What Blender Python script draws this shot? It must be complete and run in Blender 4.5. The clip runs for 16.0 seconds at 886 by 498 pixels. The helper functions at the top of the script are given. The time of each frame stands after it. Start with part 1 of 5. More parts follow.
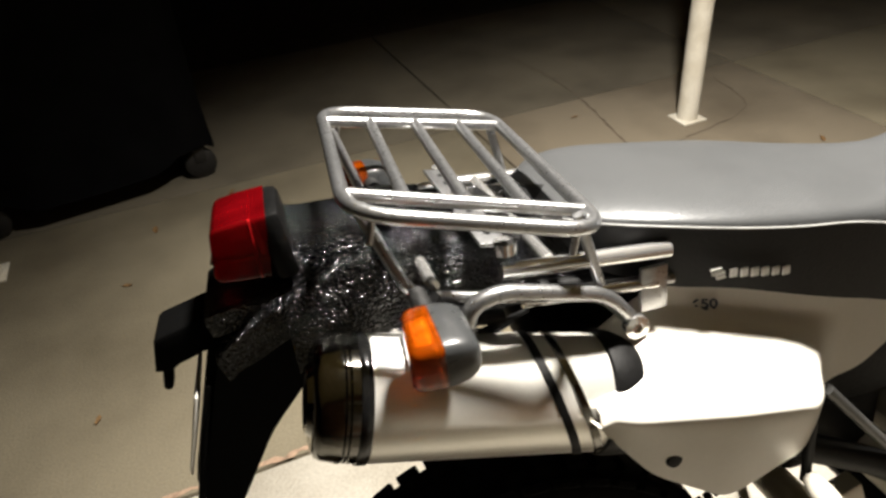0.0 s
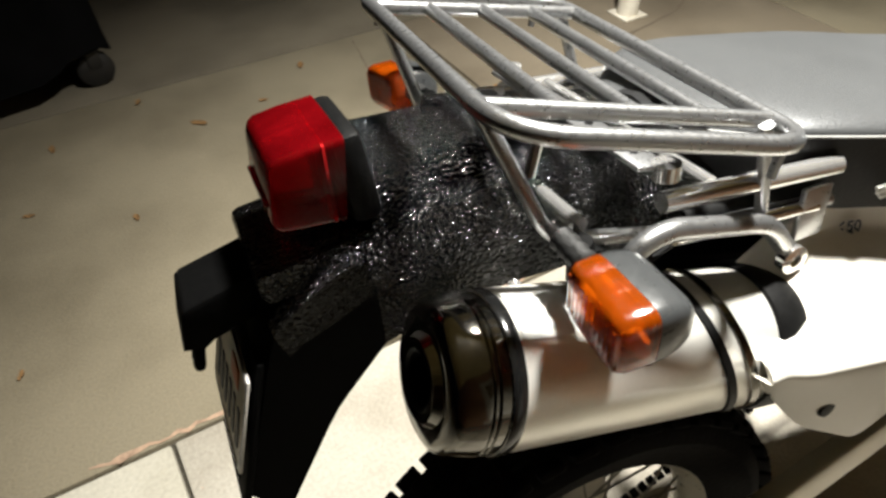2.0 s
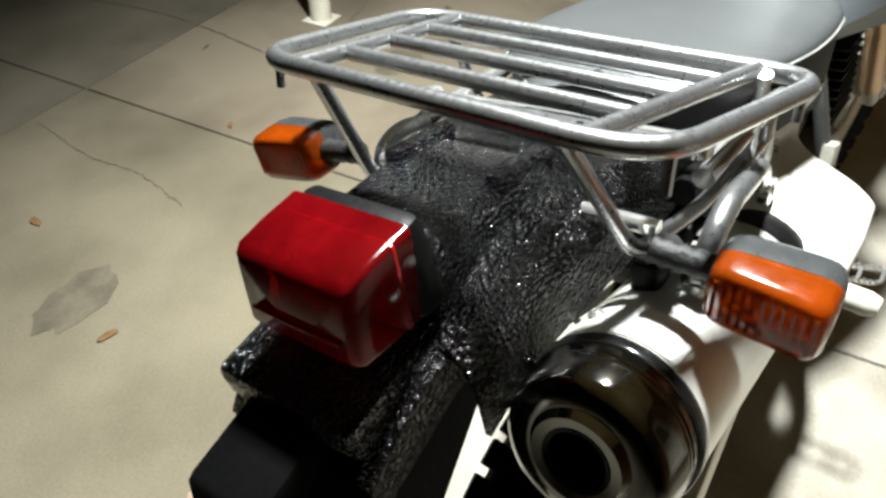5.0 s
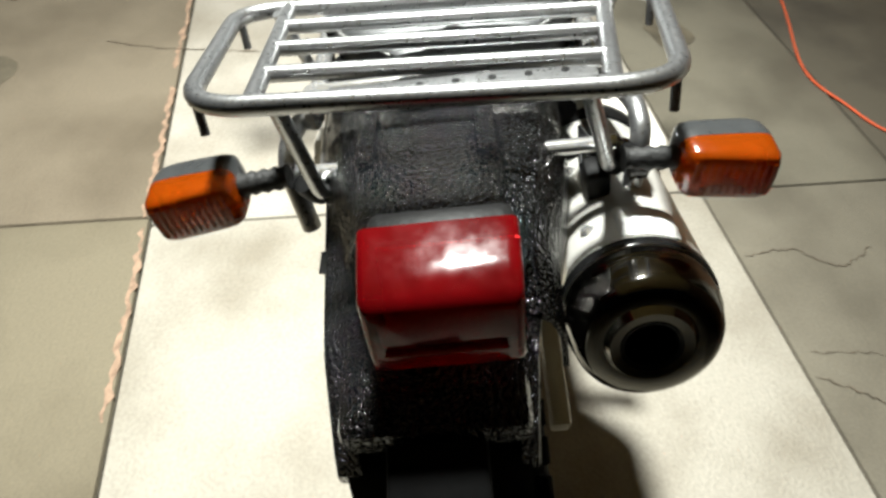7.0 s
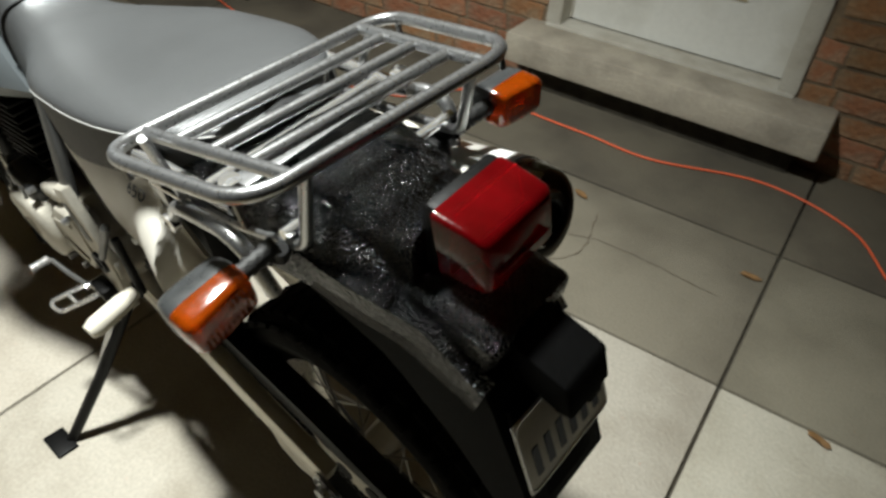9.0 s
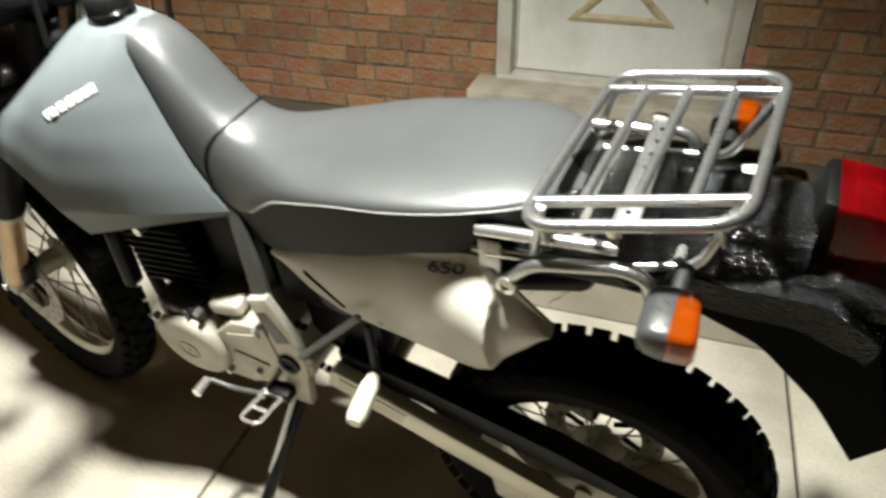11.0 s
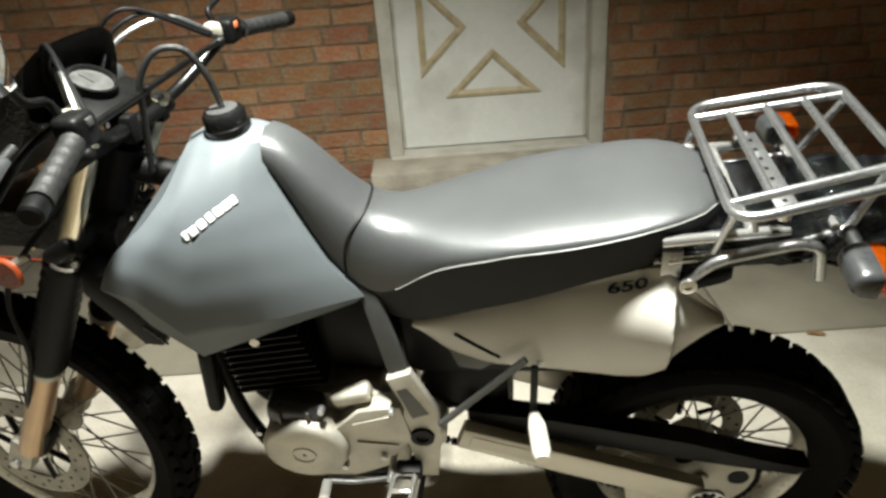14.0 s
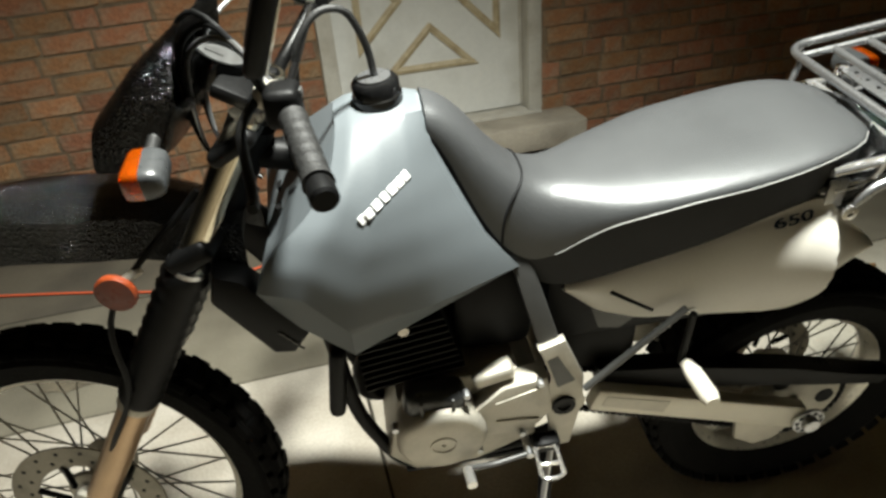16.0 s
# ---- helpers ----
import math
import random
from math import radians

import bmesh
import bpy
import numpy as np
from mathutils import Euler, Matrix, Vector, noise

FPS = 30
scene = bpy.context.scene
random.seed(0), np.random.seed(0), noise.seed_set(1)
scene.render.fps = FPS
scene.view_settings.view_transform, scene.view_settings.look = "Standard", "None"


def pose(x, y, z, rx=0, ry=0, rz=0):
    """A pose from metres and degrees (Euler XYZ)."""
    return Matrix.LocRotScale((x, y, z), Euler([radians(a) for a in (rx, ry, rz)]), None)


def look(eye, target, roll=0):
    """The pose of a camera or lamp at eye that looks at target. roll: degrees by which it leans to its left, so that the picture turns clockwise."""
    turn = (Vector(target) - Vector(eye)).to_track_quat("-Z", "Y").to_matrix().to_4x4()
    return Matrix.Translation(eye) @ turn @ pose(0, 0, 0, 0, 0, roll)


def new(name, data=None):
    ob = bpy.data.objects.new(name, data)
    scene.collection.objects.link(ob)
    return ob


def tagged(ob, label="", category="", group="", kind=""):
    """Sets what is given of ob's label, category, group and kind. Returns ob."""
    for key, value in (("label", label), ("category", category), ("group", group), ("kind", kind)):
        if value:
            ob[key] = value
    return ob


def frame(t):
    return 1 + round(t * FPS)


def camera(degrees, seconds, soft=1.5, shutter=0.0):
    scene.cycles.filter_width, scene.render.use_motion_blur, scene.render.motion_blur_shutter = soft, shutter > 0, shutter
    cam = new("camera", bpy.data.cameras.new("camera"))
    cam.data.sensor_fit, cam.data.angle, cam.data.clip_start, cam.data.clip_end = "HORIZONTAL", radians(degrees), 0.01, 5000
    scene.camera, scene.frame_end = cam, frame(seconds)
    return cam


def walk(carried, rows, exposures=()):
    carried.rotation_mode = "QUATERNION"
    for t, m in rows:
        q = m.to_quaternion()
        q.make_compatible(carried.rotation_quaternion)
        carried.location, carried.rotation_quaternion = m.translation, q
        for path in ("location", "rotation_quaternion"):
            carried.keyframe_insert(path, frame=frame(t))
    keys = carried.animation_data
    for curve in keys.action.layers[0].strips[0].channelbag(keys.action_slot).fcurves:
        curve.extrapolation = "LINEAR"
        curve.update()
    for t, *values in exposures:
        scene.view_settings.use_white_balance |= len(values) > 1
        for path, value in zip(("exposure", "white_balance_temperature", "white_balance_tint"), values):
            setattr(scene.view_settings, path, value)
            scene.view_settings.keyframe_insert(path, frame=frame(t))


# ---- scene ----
cam = camera(65.3, 16.0, 2.8, 0.4)
PATH = [
    (0, (-0.237, -0.439, 1.369), (0.307, 1.108, 0.225), -5.1),
    (0.5, (-0.298, -0.444, 1.348), (0.328, 1.105, 0.25), -3.7),
    (1, (-0.32, -0.391, 1.313), (0.318, 1.075, 0.111), -2.0),
    (1.5, (-0.336, -0.291, 1.3), (0.281, 1.084, -0.014), -2.7),
    (2, (-0.349, -0.228, 1.299), (0.38, 1.037, -0.068), -0.9),
    (2.5, (-0.375, -0.174, 1.308), (0.492, 0.962, -0.092), -2.0),
    (3, (-0.421, -0.118, 1.297), (0.518, 0.855, -0.177), -3.6),
    (3.5, (-0.477, -0.1, 1.245), (0.522, 0.798, -0.237), -3.6),
    (4, (-0.487, -0.063, 1.233), (0.63, 0.805, -0.181), -2.5),
    (4.5, (-0.443, -0.041, 1.257), (0.757, 0.806, -0.1), -1.9),
    (7, (-0.483, 0.255, 1.305), (0.855, -0.018, -0.156), 4.4),
    (7.5, (-0.468, 0.314, 1.327), (0.87, -0.205, -0.067), 5.4),
    (8, (-0.491, 0.407, 1.355), (0.713, -0.476, 0.023), 6.5),
    (10.5, (-0.15, 0.885, 1.322), (0.346, -0.629, 0.113), 1.0),
    (11, (-0.011, 0.945, 1.376), (0.529, -0.619, 0.254), -0.9),
    (11.5, (0.091, 1.047, 1.417), (0.624, -0.6, 0.416), -3.3),
    (12, (0.124, 1.089, 1.443), (0.734, -0.629, 0.62), -2.2),
    (12.5, (0.148, 1.12, 1.445), (0.792, -0.621, 0.702), -2.0),
    (13, (0.235, 1.101, 1.421), (0.745, -0.699, 0.713), -2.1),
    (13.5, (0.34, 1.087, 1.403), (0.685, -0.68, 0.532), -3.8),
    (14, (0.486, 1.137, 1.395), (0.509, -0.636, 0.471), -4.4),
    (14.5, (0.608, 1.171, 1.385), (0.517, -0.582, 0.427), -1.9),
    (15, (0.731, 1.078, 1.366), (0.594, -0.652, 0.372), -4.5),
    (15.5, (0.83, 1.034, 1.365), (0.604, -0.692, 0.381), -3.6),
    (16, (0.958, 1.036, 1.377), (0.58, -0.661, 0.389), -5.0),
]
walk(cam, [(t, look(eye, target, roll)) for t, eye, target, roll in PATH], [(0, -0.46, 6900, 13), (1.5, -0.36, 6700, 11), (3.5, -0.28, 6400, 8), (4.5, -0.24, 6100, 6), (7.0, -0.55, 6350, 6), (8.0, -1.04, 6300, 6), (10.5, -0.60, 6350, 6), (11.0, -0.42, 6600, 6), (12.5, -0.30, 6500, 5), (13.2, -0.34, 6500, 5), (14.5, -0.55, 6500, 5), (16.0, -0.66, 6500, 5)])

# ---- world and light: night, one porch lamp under the roof ----
world = bpy.data.worlds.new("night")
scene.world = world
world.use_nodes = True
world.node_tree.nodes["Background"].inputs[0].default_value = (0.02, 0.022, 0.03, 1)
world.node_tree.nodes["Background"].inputs[1].default_value = 0.05
lamp_data = bpy.data.lights.new("porch_lamp_light", "SPOT")
lamp_data.energy, lamp_data.color, lamp_data.shadow_soft_size = 1180.0, (1.0, 0.992, 0.94), 0.085
lamp_data.spot_size, lamp_data.spot_blend = radians(118), 1.0
lamp = new("porch_lamp_light", lamp_data)
lamp.matrix_basis = look((0.58, 0.34, 2.66), (0.92, 0.16, 0.30))


# ---- materials ----
def mat(name, color, rough=0.5, metal=0.0, vary=0.12, scale=12.0, fine=90.0, bump=0.0, bump_scale=None, rough_vary=0.1,
        transmission=0.0, coat=0.0, bump_detail=5.0, tone=None, random_from=None, spread=0.0, specular=0.5):
    m = bpy.data.materials.new(name)
    m.use_nodes = True
    nt = m.node_tree
    n, link = nt.nodes, nt.links.new
    b = n["Principled BSDF"]
    co = n.new("ShaderNodeTexCoord")
    big, small = n.new("ShaderNodeTexNoise"), n.new("ShaderNodeTexNoise")
    big.inputs["Scale"].default_value, small.inputs["Scale"].default_value = scale, fine
    big.inputs["Detail"].default_value, small.inputs["Detail"].default_value = 6.0, 4.0
    link(co.outputs["Object"], big.inputs["Vector"])
    link(co.outputs["Object"], small.inputs["Vector"])
    mix = n.new("ShaderNodeMix")
    mix.data_type = "RGBA"
    other = tone or tuple(c * (1 - 2.2 * vary) for c in color)
    mix.inputs[6].default_value, mix.inputs[7].default_value = (*color, 1), (*other, 1)
    ramp = n.new("ShaderNodeMapRange")
    ramp.inputs[1].default_value, ramp.inputs[2].default_value = 0.42, 0.68
    link(big.outputs["Fac"], ramp.inputs[0])
    link(ramp.outputs[0], mix.inputs[0])
    hsv = n.new("ShaderNodeHueSaturation")
    val = n.new("ShaderNodeMapRange")
    val.inputs[3].default_value, val.inputs[4].default_value = 1 - vary * 1.6, 1 + vary * 1.6
    link(small.outputs["Fac"], val.inputs[0])
    link(val.outputs[0], hsv.inputs["Value"])
    link(mix.outputs[2], hsv.inputs["Color"])
    last = hsv.outputs[0]
    if random_from:
        src = n.new("ShaderNodeObjectInfo").outputs["Random"] if random_from == "object" else n.new("ShaderNodeNewGeometry").outputs["Random Per Island"]
        h2, r2 = n.new("ShaderNodeHueSaturation"), n.new("ShaderNodeMapRange")
        r2.inputs[3].default_value, r2.inputs[4].default_value = 1 - spread, 1 + spread
        link(src, r2.inputs[0])
        link(r2.outputs[0], h2.inputs["Value"])
        r3 = n.new("ShaderNodeMath")
        r3.operation = "MULTIPLY_ADD"
        r3.inputs[1].default_value, r3.inputs[2].default_value = 0.022, 0.489
        frac = n.new("ShaderNodeMath")
        frac.operation = "FRACT"
        mul = n.new("ShaderNodeMath")
        mul.operation = "MULTIPLY"
        mul.inputs[1].default_value = 17.3
        link(src, mul.inputs[0])
        link(mul.outputs[0], frac.inputs[0])
        link(frac.outputs[0], r3.inputs[0])
        link(r3.outputs[0], h2.inputs["Hue"])
        link(last, h2.inputs["Color"])
        last = h2.outputs[0]
    link(last, b.inputs["Base Color"])
    rr = n.new("ShaderNodeMapRange")
    rr.inputs[3].default_value, rr.inputs[4].default_value = max(0.02, rough - rough_vary), min(1.0, rough + rough_vary)
    link(small.outputs["Fac"], rr.inputs[0])
    link(rr.outputs[0], b.inputs["Roughness"])
    b.inputs["Metallic"].default_value = metal
    b.inputs["Specular IOR Level"].default_value = specular
    b.inputs["Transmission Weight"].default_value = transmission
    b.inputs["Coat Weight"].default_value = coat
    b.inputs["Coat Roughness"].default_value = 0.08
    if bump:
        bp = n.new("ShaderNodeBump")
        bp.inputs["Strength"].default_value = bump
        bp.inputs["Distance"].default_value = 0.01
        tex = small
        if bump_scale:
            tex = n.new("ShaderNodeTexNoise")
            tex.inputs["Scale"].default_value, tex.inputs["Detail"].default_value = bump_scale, bump_detail
            link(co.outputs["Object"], tex.inputs["Vector"])
        link(tex.outputs["Fac"], bp.inputs["Height"])
        link(bp.outputs[0], b.inputs["Normal"])
    return m


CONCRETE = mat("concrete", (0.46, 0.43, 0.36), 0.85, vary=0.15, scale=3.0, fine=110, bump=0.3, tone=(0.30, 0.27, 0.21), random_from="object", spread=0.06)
# Apron concrete, its tone lowered further for lamp light fading towards the wall.
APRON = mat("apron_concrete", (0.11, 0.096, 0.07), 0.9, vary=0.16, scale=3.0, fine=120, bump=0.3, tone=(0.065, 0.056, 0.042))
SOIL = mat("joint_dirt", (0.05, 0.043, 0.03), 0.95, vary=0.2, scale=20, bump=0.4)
CRACK = mat("crack_dirt", (0.13, 0.10, 0.07), 0.95, vary=0.2, scale=30)
CRUMB = mat("crumbled_edge", (0.40, 0.27, 0.185), 0.95, vary=0.2, scale=40, bump=0.3)
# Outer slabs: stained tone, darkened further to carry the lamp's fading light.
CONCRETE_MID = mat("stained_dim_concrete", (0.205, 0.175, 0.120), 0.9, vary=0.16, scale=1.8, fine=140, bump=0.3, tone=(0.125, 0.104, 0.068), random_from="object", spread=0.06)
# Far slabs: the lamp's fall-off is put into a darker concrete colour.
CONCRETE_FAR = mat("far_dim_concrete", (0.13, 0.112, 0.08), 0.95, vary=0.2, scale=2.0, fine=140, bump=0.3, tone=(0.08, 0.068, 0.048))
FLAT_BLACK = mat("matt_black_plastic", (0.003, 0.003, 0.003), 0.7, vary=0.2, scale=15, fine=200, bump=0.05, specular=0.05)
# Wall-side slabs: dimming towards the wall is painted in as darker concrete.
CONCRETE_DIM = mat("wall_side_dim_concrete", (0.185, 0.165, 0.125), 0.9, vary=0.16, scale=2.6, fine=140, bump=0.3, tone=(0.12, 0.105, 0.078), random_from="object", spread=0.06)
STAIN = mat("oil_stain", (0.145, 0.123, 0.085), 0.8, vary=0.2, scale=9)
BRICK = mat("brick", (0.29, 0.134, 0.064), 0.9, vary=0.24, scale=17, fine=110, bump=0.9, tone=(0.27, 0.180, 0.110), random_from="object", spread=0.26, bump_scale=48)
BRICK_FAR = mat("brick_far", (0.29, 0.134, 0.064), 0.9, vary=0.24, scale=17, fine=110, bump=0.9, tone=(0.27, 0.180, 0.110), random_from="island", spread=0.26, bump_scale=48)
MORTAR = mat("mortar", (0.215, 0.158, 0.100), 0.95, vary=0.2, scale=12, fine=200, bump=0.5)
DOOR_PAINT = mat("door_paint", (0.70, 0.70, 0.66), 0.5, vary=0.05, scale=4, fine=60, bump=0.05, tone=(0.55, 0.54, 0.49))
MOULDING = mat("cream_moulding", (0.50, 0.42, 0.27), 0.55, vary=0.12, scale=26, tone=(0.38, 0.30, 0.18))
FRAME_PAINT = mat("frame_paint", (0.52, 0.50, 0.44), 0.6, vary=0.1, scale=8, tone=(0.40, 0.37, 0.31), bump=0.08)
SILL_STONE = mat("sill_concrete", (0.40, 0.36, 0.29), 0.9, vary=0.12, scale=7, bump=0.35, tone=(0.28, 0.25, 0.2))
CEIL_PAINT = mat("cream_boards", (0.62, 0.52, 0.26), 0.7, vary=0.06, scale=3, fine=40, bump=0.05)
POST_PAINT = mat("white_post_paint", (0.72, 0.68, 0.58), 0.5, vary=0.06, scale=9, tone=(0.58, 0.53, 0.43))
GLASS_DARK = mat("door_glass", (0.9, 0.9, 0.88), 0.05, transmission=1.0, vary=0.0)
CURTAIN = mat("curtain", (0.75, 0.66, 0.45), 0.9, vary=0.08, scale=25)
CORD = mat("orange_cord", (0.75, 0.13, 0.05), 0.45, vary=0.05, scale=30)
COVER_BLACK = mat("grill_cover", (0.0025, 0.0025, 0.003), 0.9, specular=0.08, vary=0.3, scale=6, bump=0.3, bump_scale=9)
GREY_PLASTIC = mat("grey_plastic_tank", (0.115, 0.130, 0.139), 0.5, vary=0.035, scale=6, fine=300, bump=0.02, rough_vary=0.05)
WHITE_PLASTIC = mat("white_plastic", (0.72, 0.69, 0.62), 0.36, vary=0.03, scale=7, fine=200, rough_vary=0.06, tone=(0.66, 0.63, 0.56))
SEAT_VINYL = mat("silver_carbon_vinyl", (0.092, 0.095, 0.097), 0.40, metal=0.45, vary=0.05, scale=9, fine=420, bump=0.12, rough_vary=0.08)
SEAT_BLACK = mat("black_vinyl", (0.009, 0.009, 0.0095), 0.55, vary=0.15, scale=9, fine=300, bump=0.1, specular=0.25)
PIPING = mat("piping", (0.30, 0.30, 0.29), 0.45)
TAR = mat("textured_black_coating", (0.0015, 0.0015, 0.0015), 0.11, vary=0.2, scale=30, bump=0.78, bump_scale=285, bump_detail=1.4, rough_vary=0.02, specular=0.42)
BLACK = mat("black_plastic", (0.004, 0.004, 0.004), 0.5, vary=0.2, scale=15, fine=200, bump=0.05, specular=0.16)
GLOSS_BLACK = mat("gloss_black_paint", (0.008, 0.008, 0.008), 0.16, vary=0.2, scale=15)
BAR_BLACK = mat("bar_black_paint", (0.004, 0.004, 0.004), 0.3, vary=0.2, scale=20, specular=0.35)
RUBBER = mat("tyre_rubber", (0.006, 0.0057, 0.0053), 0.85, specular=0.12, vary=0.2, scale=18, fine=150, bump=0.2)
GRIP = mat("grip_rubber", (0.009, 0.009, 0.0085), 0.6, vary=0.15, scale=30, fine=200, bump=0.2)
STEEL = mat("brushed_steel", (0.50, 0.505, 0.51), 0.30, metal=0.92, vary=0.05, scale=20, fine=260, rough_vary=0.1)
# Disc and spoke steel set dark: the wheel's inner shade is in the colour.
DISC_STEEL = mat("dark_disc_steel", (0.20, 0.185, 0.15), 0.38, metal=0.85, vary=0.15, scale=14, fine=180)
SPOKE_STEEL = mat("dark_spoke_steel", (0.26, 0.25, 0.22), 0.4, metal=0.8, vary=0.1, scale=30)
CHROME = mat("chrome", (0.80, 0.79, 0.77), 0.13, metal=0.85, vary=0.04, scale=20, rough_vary=0.04)
DARK_CHROME = mat("smoked_chrome", (0.22, 0.21, 0.19), 0.11, metal=1.0, vary=0.1, scale=10, rough_vary=0.05)
MUFFLER_SKIN = mat("satin_aluminium", (0.88, 0.86, 0.80), 0.32, metal=0.6, vary=0.03, scale=8, fine=300, rough_vary=0.07)
ALLOY = mat("cast_alloy", (0.50, 0.47, 0.40), 0.5, metal=0.45, vary=0.1, scale=16, fine=240, bump=0.12)
SWING = mat("swingarm_alloy", (0.70, 0.66, 0.56), 0.42, metal=0.25, vary=0.05, scale=10, fine=200)
RIM_ALLOY = mat("polished_rim", (0.74, 0.71, 0.62), 0.3, metal=0.35, vary=0.05, scale=12)
GOLD = mat("gold_anodised", (0.52, 0.36, 0.22), 0.33, metal=0.75, vary=0.06, scale=12, fine=200)
STANCHION = mat("hard_chrome_tube", (0.66, 0.6, 0.47), 0.2, metal=1.0, vary=0.05, scale=12)
GREY_METAL = mat("grey_painted_frame", (0.085, 0.085, 0.082), 0.42, vary=0.1, scale=15, metal=0.3)
SPAR_GREY = mat("dark_grey_frame_paint", (0.045, 0.045, 0.043), 0.45, vary=0.1, scale=15)
AMBER = mat("amber_lens", (0.62, 0.10, 0.003), 0.12, vary=0.05, scale=20, transmission=0.75, coat=0.5)
RED = mat("red_lens", (0.27, 0.003, 0.006), 0.09, vary=0.15, scale=30, transmission=0.7, coat=0.0, specular=0.14)
RED_BACK = mat("red_reflector", (0.48, 0.010, 0.012), 0.25, vary=0.1, scale=60)
FIN_GREY = mat("dull_fin_alloy", (0.016, 0.016, 0.015), 0.5, vary=0.15, scale=20, specular=0.3)
SMOKE_GREY = mat("grey_signal_body", (0.04, 0.042, 0.043), 0.3, vary=0.1, scale=20)
MIRROR = mat("mirror_glass", (0.9, 0.9, 0.88), 0.02, metal=1.0, vary=0.0, rough_vary=0.0)
PLATE = mat("plate_enamel", (0.62, 0.60, 0.55), 0.4, vary=0.06, scale=30)
PLATE_INK = mat("plate_ink", (0.03, 0.045, 0.09), 0.45)
STICKER = mat("orange_sticker", (0.62, 0.16, 0.06), 0.5)
DECAL_WHITE = mat("white_decal", (0.86, 0.86, 0.84), 0.4)
DECAL_BLUE = mat("dark_blue_decal", (0.02, 0.035, 0.06), 0.4)
DIAL = mat("dial_face", (0.07, 0.07, 0.068), 0.35, vary=0.2, scale=60)
LEAF = mat("dry_leaf", (0.20, 0.11, 0.04), 0.8, vary=0.25, scale=40)
POLE_WOOD = mat("pole_wood", (0.36, 0.26, 0.14), 0.7, vary=0.1, scale=12)
POLE_DARK = mat("dark_pole", (0.012, 0.011, 0.010), 0.6)


# ---- mesh helpers ----
def mesh_object(name, bm, material, smooth=True, parent=None, angle=40):
    me = bpy.data.meshes.new(name)
    bmesh.ops.recalc_face_normals(bm, faces=bm.faces[:])
    if smooth:
        for f in bm.faces:
            f.smooth = True
        for e in bm.edges:
            if len(e.link_faces) == 2 and e.calc_face_angle(0) > radians(angle):
                e.smooth = False
    bm.to_mesh(me)
    bm.free()
    me.materials.append(material)
    ob = new(name, me)
    ob.parent = parent
    return ob


def part(name, bm, material, parent, label="", smooth=True, angle=40):
    ob = mesh_object(name, bm, material, smooth, parent, angle)
    return tagged(ob, label) if label else ob


def thing(name, label, category, m=None, group="", kind=""):
    ob = new(name)
    ob.empty_display_size = 0.1
    if m is not None:
        ob.matrix_basis = m
    return tagged(ob, label, category, group, kind)


def box(bm, c, s, bevel=0.0, m=None, segments=2):
    made = bmesh.ops.create_cube(bm, size=1)["verts"]
    bmesh.ops.scale(bm, vec=s, verts=made)
    if bevel:
        edges = list({e for v in made for e in v.link_edges})
        made = list({v for v in bmesh.ops.bevel(bm, geom=edges, offset=bevel, segments=segments, affect="EDGES", profile=0.5)["verts"]} | {v for v in made if v.is_valid})
    mm = Matrix.Translation(c) @ (m or Matrix())
    bmesh.ops.transform(bm, matrix=mm, verts=made)
    return bm


def boxed(c, s, bevel=0.0, m=None, segments=2):
    return box(bmesh.new(), c, s, bevel, m, segments)


def smooth_path(points, n=6, closed=False):
    """Catmull-Rom through the points."""
    p = [Vector(q) for q in points]
    out = []
    k = len(p)
    for i in range(k if closed else k - 1):
        a, b, c, d = (p[(i - 1) % k] if closed or i else p[0] * 2 - p[1]), p[i], p[(i + 1) % k], (p[(i + 2) % k] if closed or i < k - 2 else p[-1] * 2 - p[-2])
        for j in range(n):
            t = j / n
            out.append(0.5 * (2 * b + (c - a) * t + (2 * a - 5 * b + 4 * c - d) * t * t + (3 * b - a - 3 * c + d) * t ** 3))
    if not closed:
        out.append(p[-1])
    return out


def rounded_path(points, r, closed=False, n=6):
    """A polyline with its corners rounded."""
    p = [Vector(q) for q in points]
    out, k = [], len(p)
    for i in range(k):
        if not closed and i in (0, k - 1):
            out.append(p[i])
            continue
        a, b, c = p[i - 1], p[i], p[(i + 1) % k]
        rr = min(r, (a - b).length * 0.48, (c - b).length * 0.48)
        s, e = b + (a - b).normalized() * rr, b + (c - b).normalized() * rr
        out += [s * (1 - t) ** 2 + b * 2 * t * (1 - t) + e * t * t for t in (j / n for j in range(n + 1))]
    return out


def tube(bm, path, r, seg=10, closed=False, cap=True):
    """A tube along the path; r may be a number or one number for each point."""
    path = [Vector(q) for q in path]
    k = len(path)
    radii = r if isinstance(r, (list, tuple)) else [r] * k
    side = None
    rings = []
    for i, q in enumerate(path):
        d = (path[(i + 1) % k] - path[i - 1]) if closed else (path[min(i + 1, k - 1)] - path[max(i - 1, 0)])
        d.normalize()
        if side is None:
            side = d.orthogonal().normalized()
        side = (side - d * side.dot(d)).normalized()
        up = d.cross(side)
        rings.append([bm.verts.new(q + radii[i] * (math.cos(2 * math.pi * j / seg) * side + math.sin(2 * math.pi * j / seg) * up)) for j in range(seg)])
    skin(bm, rings, closed, cap)
    return bm


def skin(bm, rings, closed=False, cap=True):
    k, seg = len(rings), len(rings[0])
    for i in range(k if closed else k - 1):
        a, b = rings[i], rings[(i + 1) % k]
        for j in range(seg):
            bm.faces.new((a[j], a[(j + 1) % seg], b[(j + 1) % seg], b[j]))
    if cap and not closed:
        bm.faces.new(rings[0][::-1])
        bm.faces.new(rings[-1])


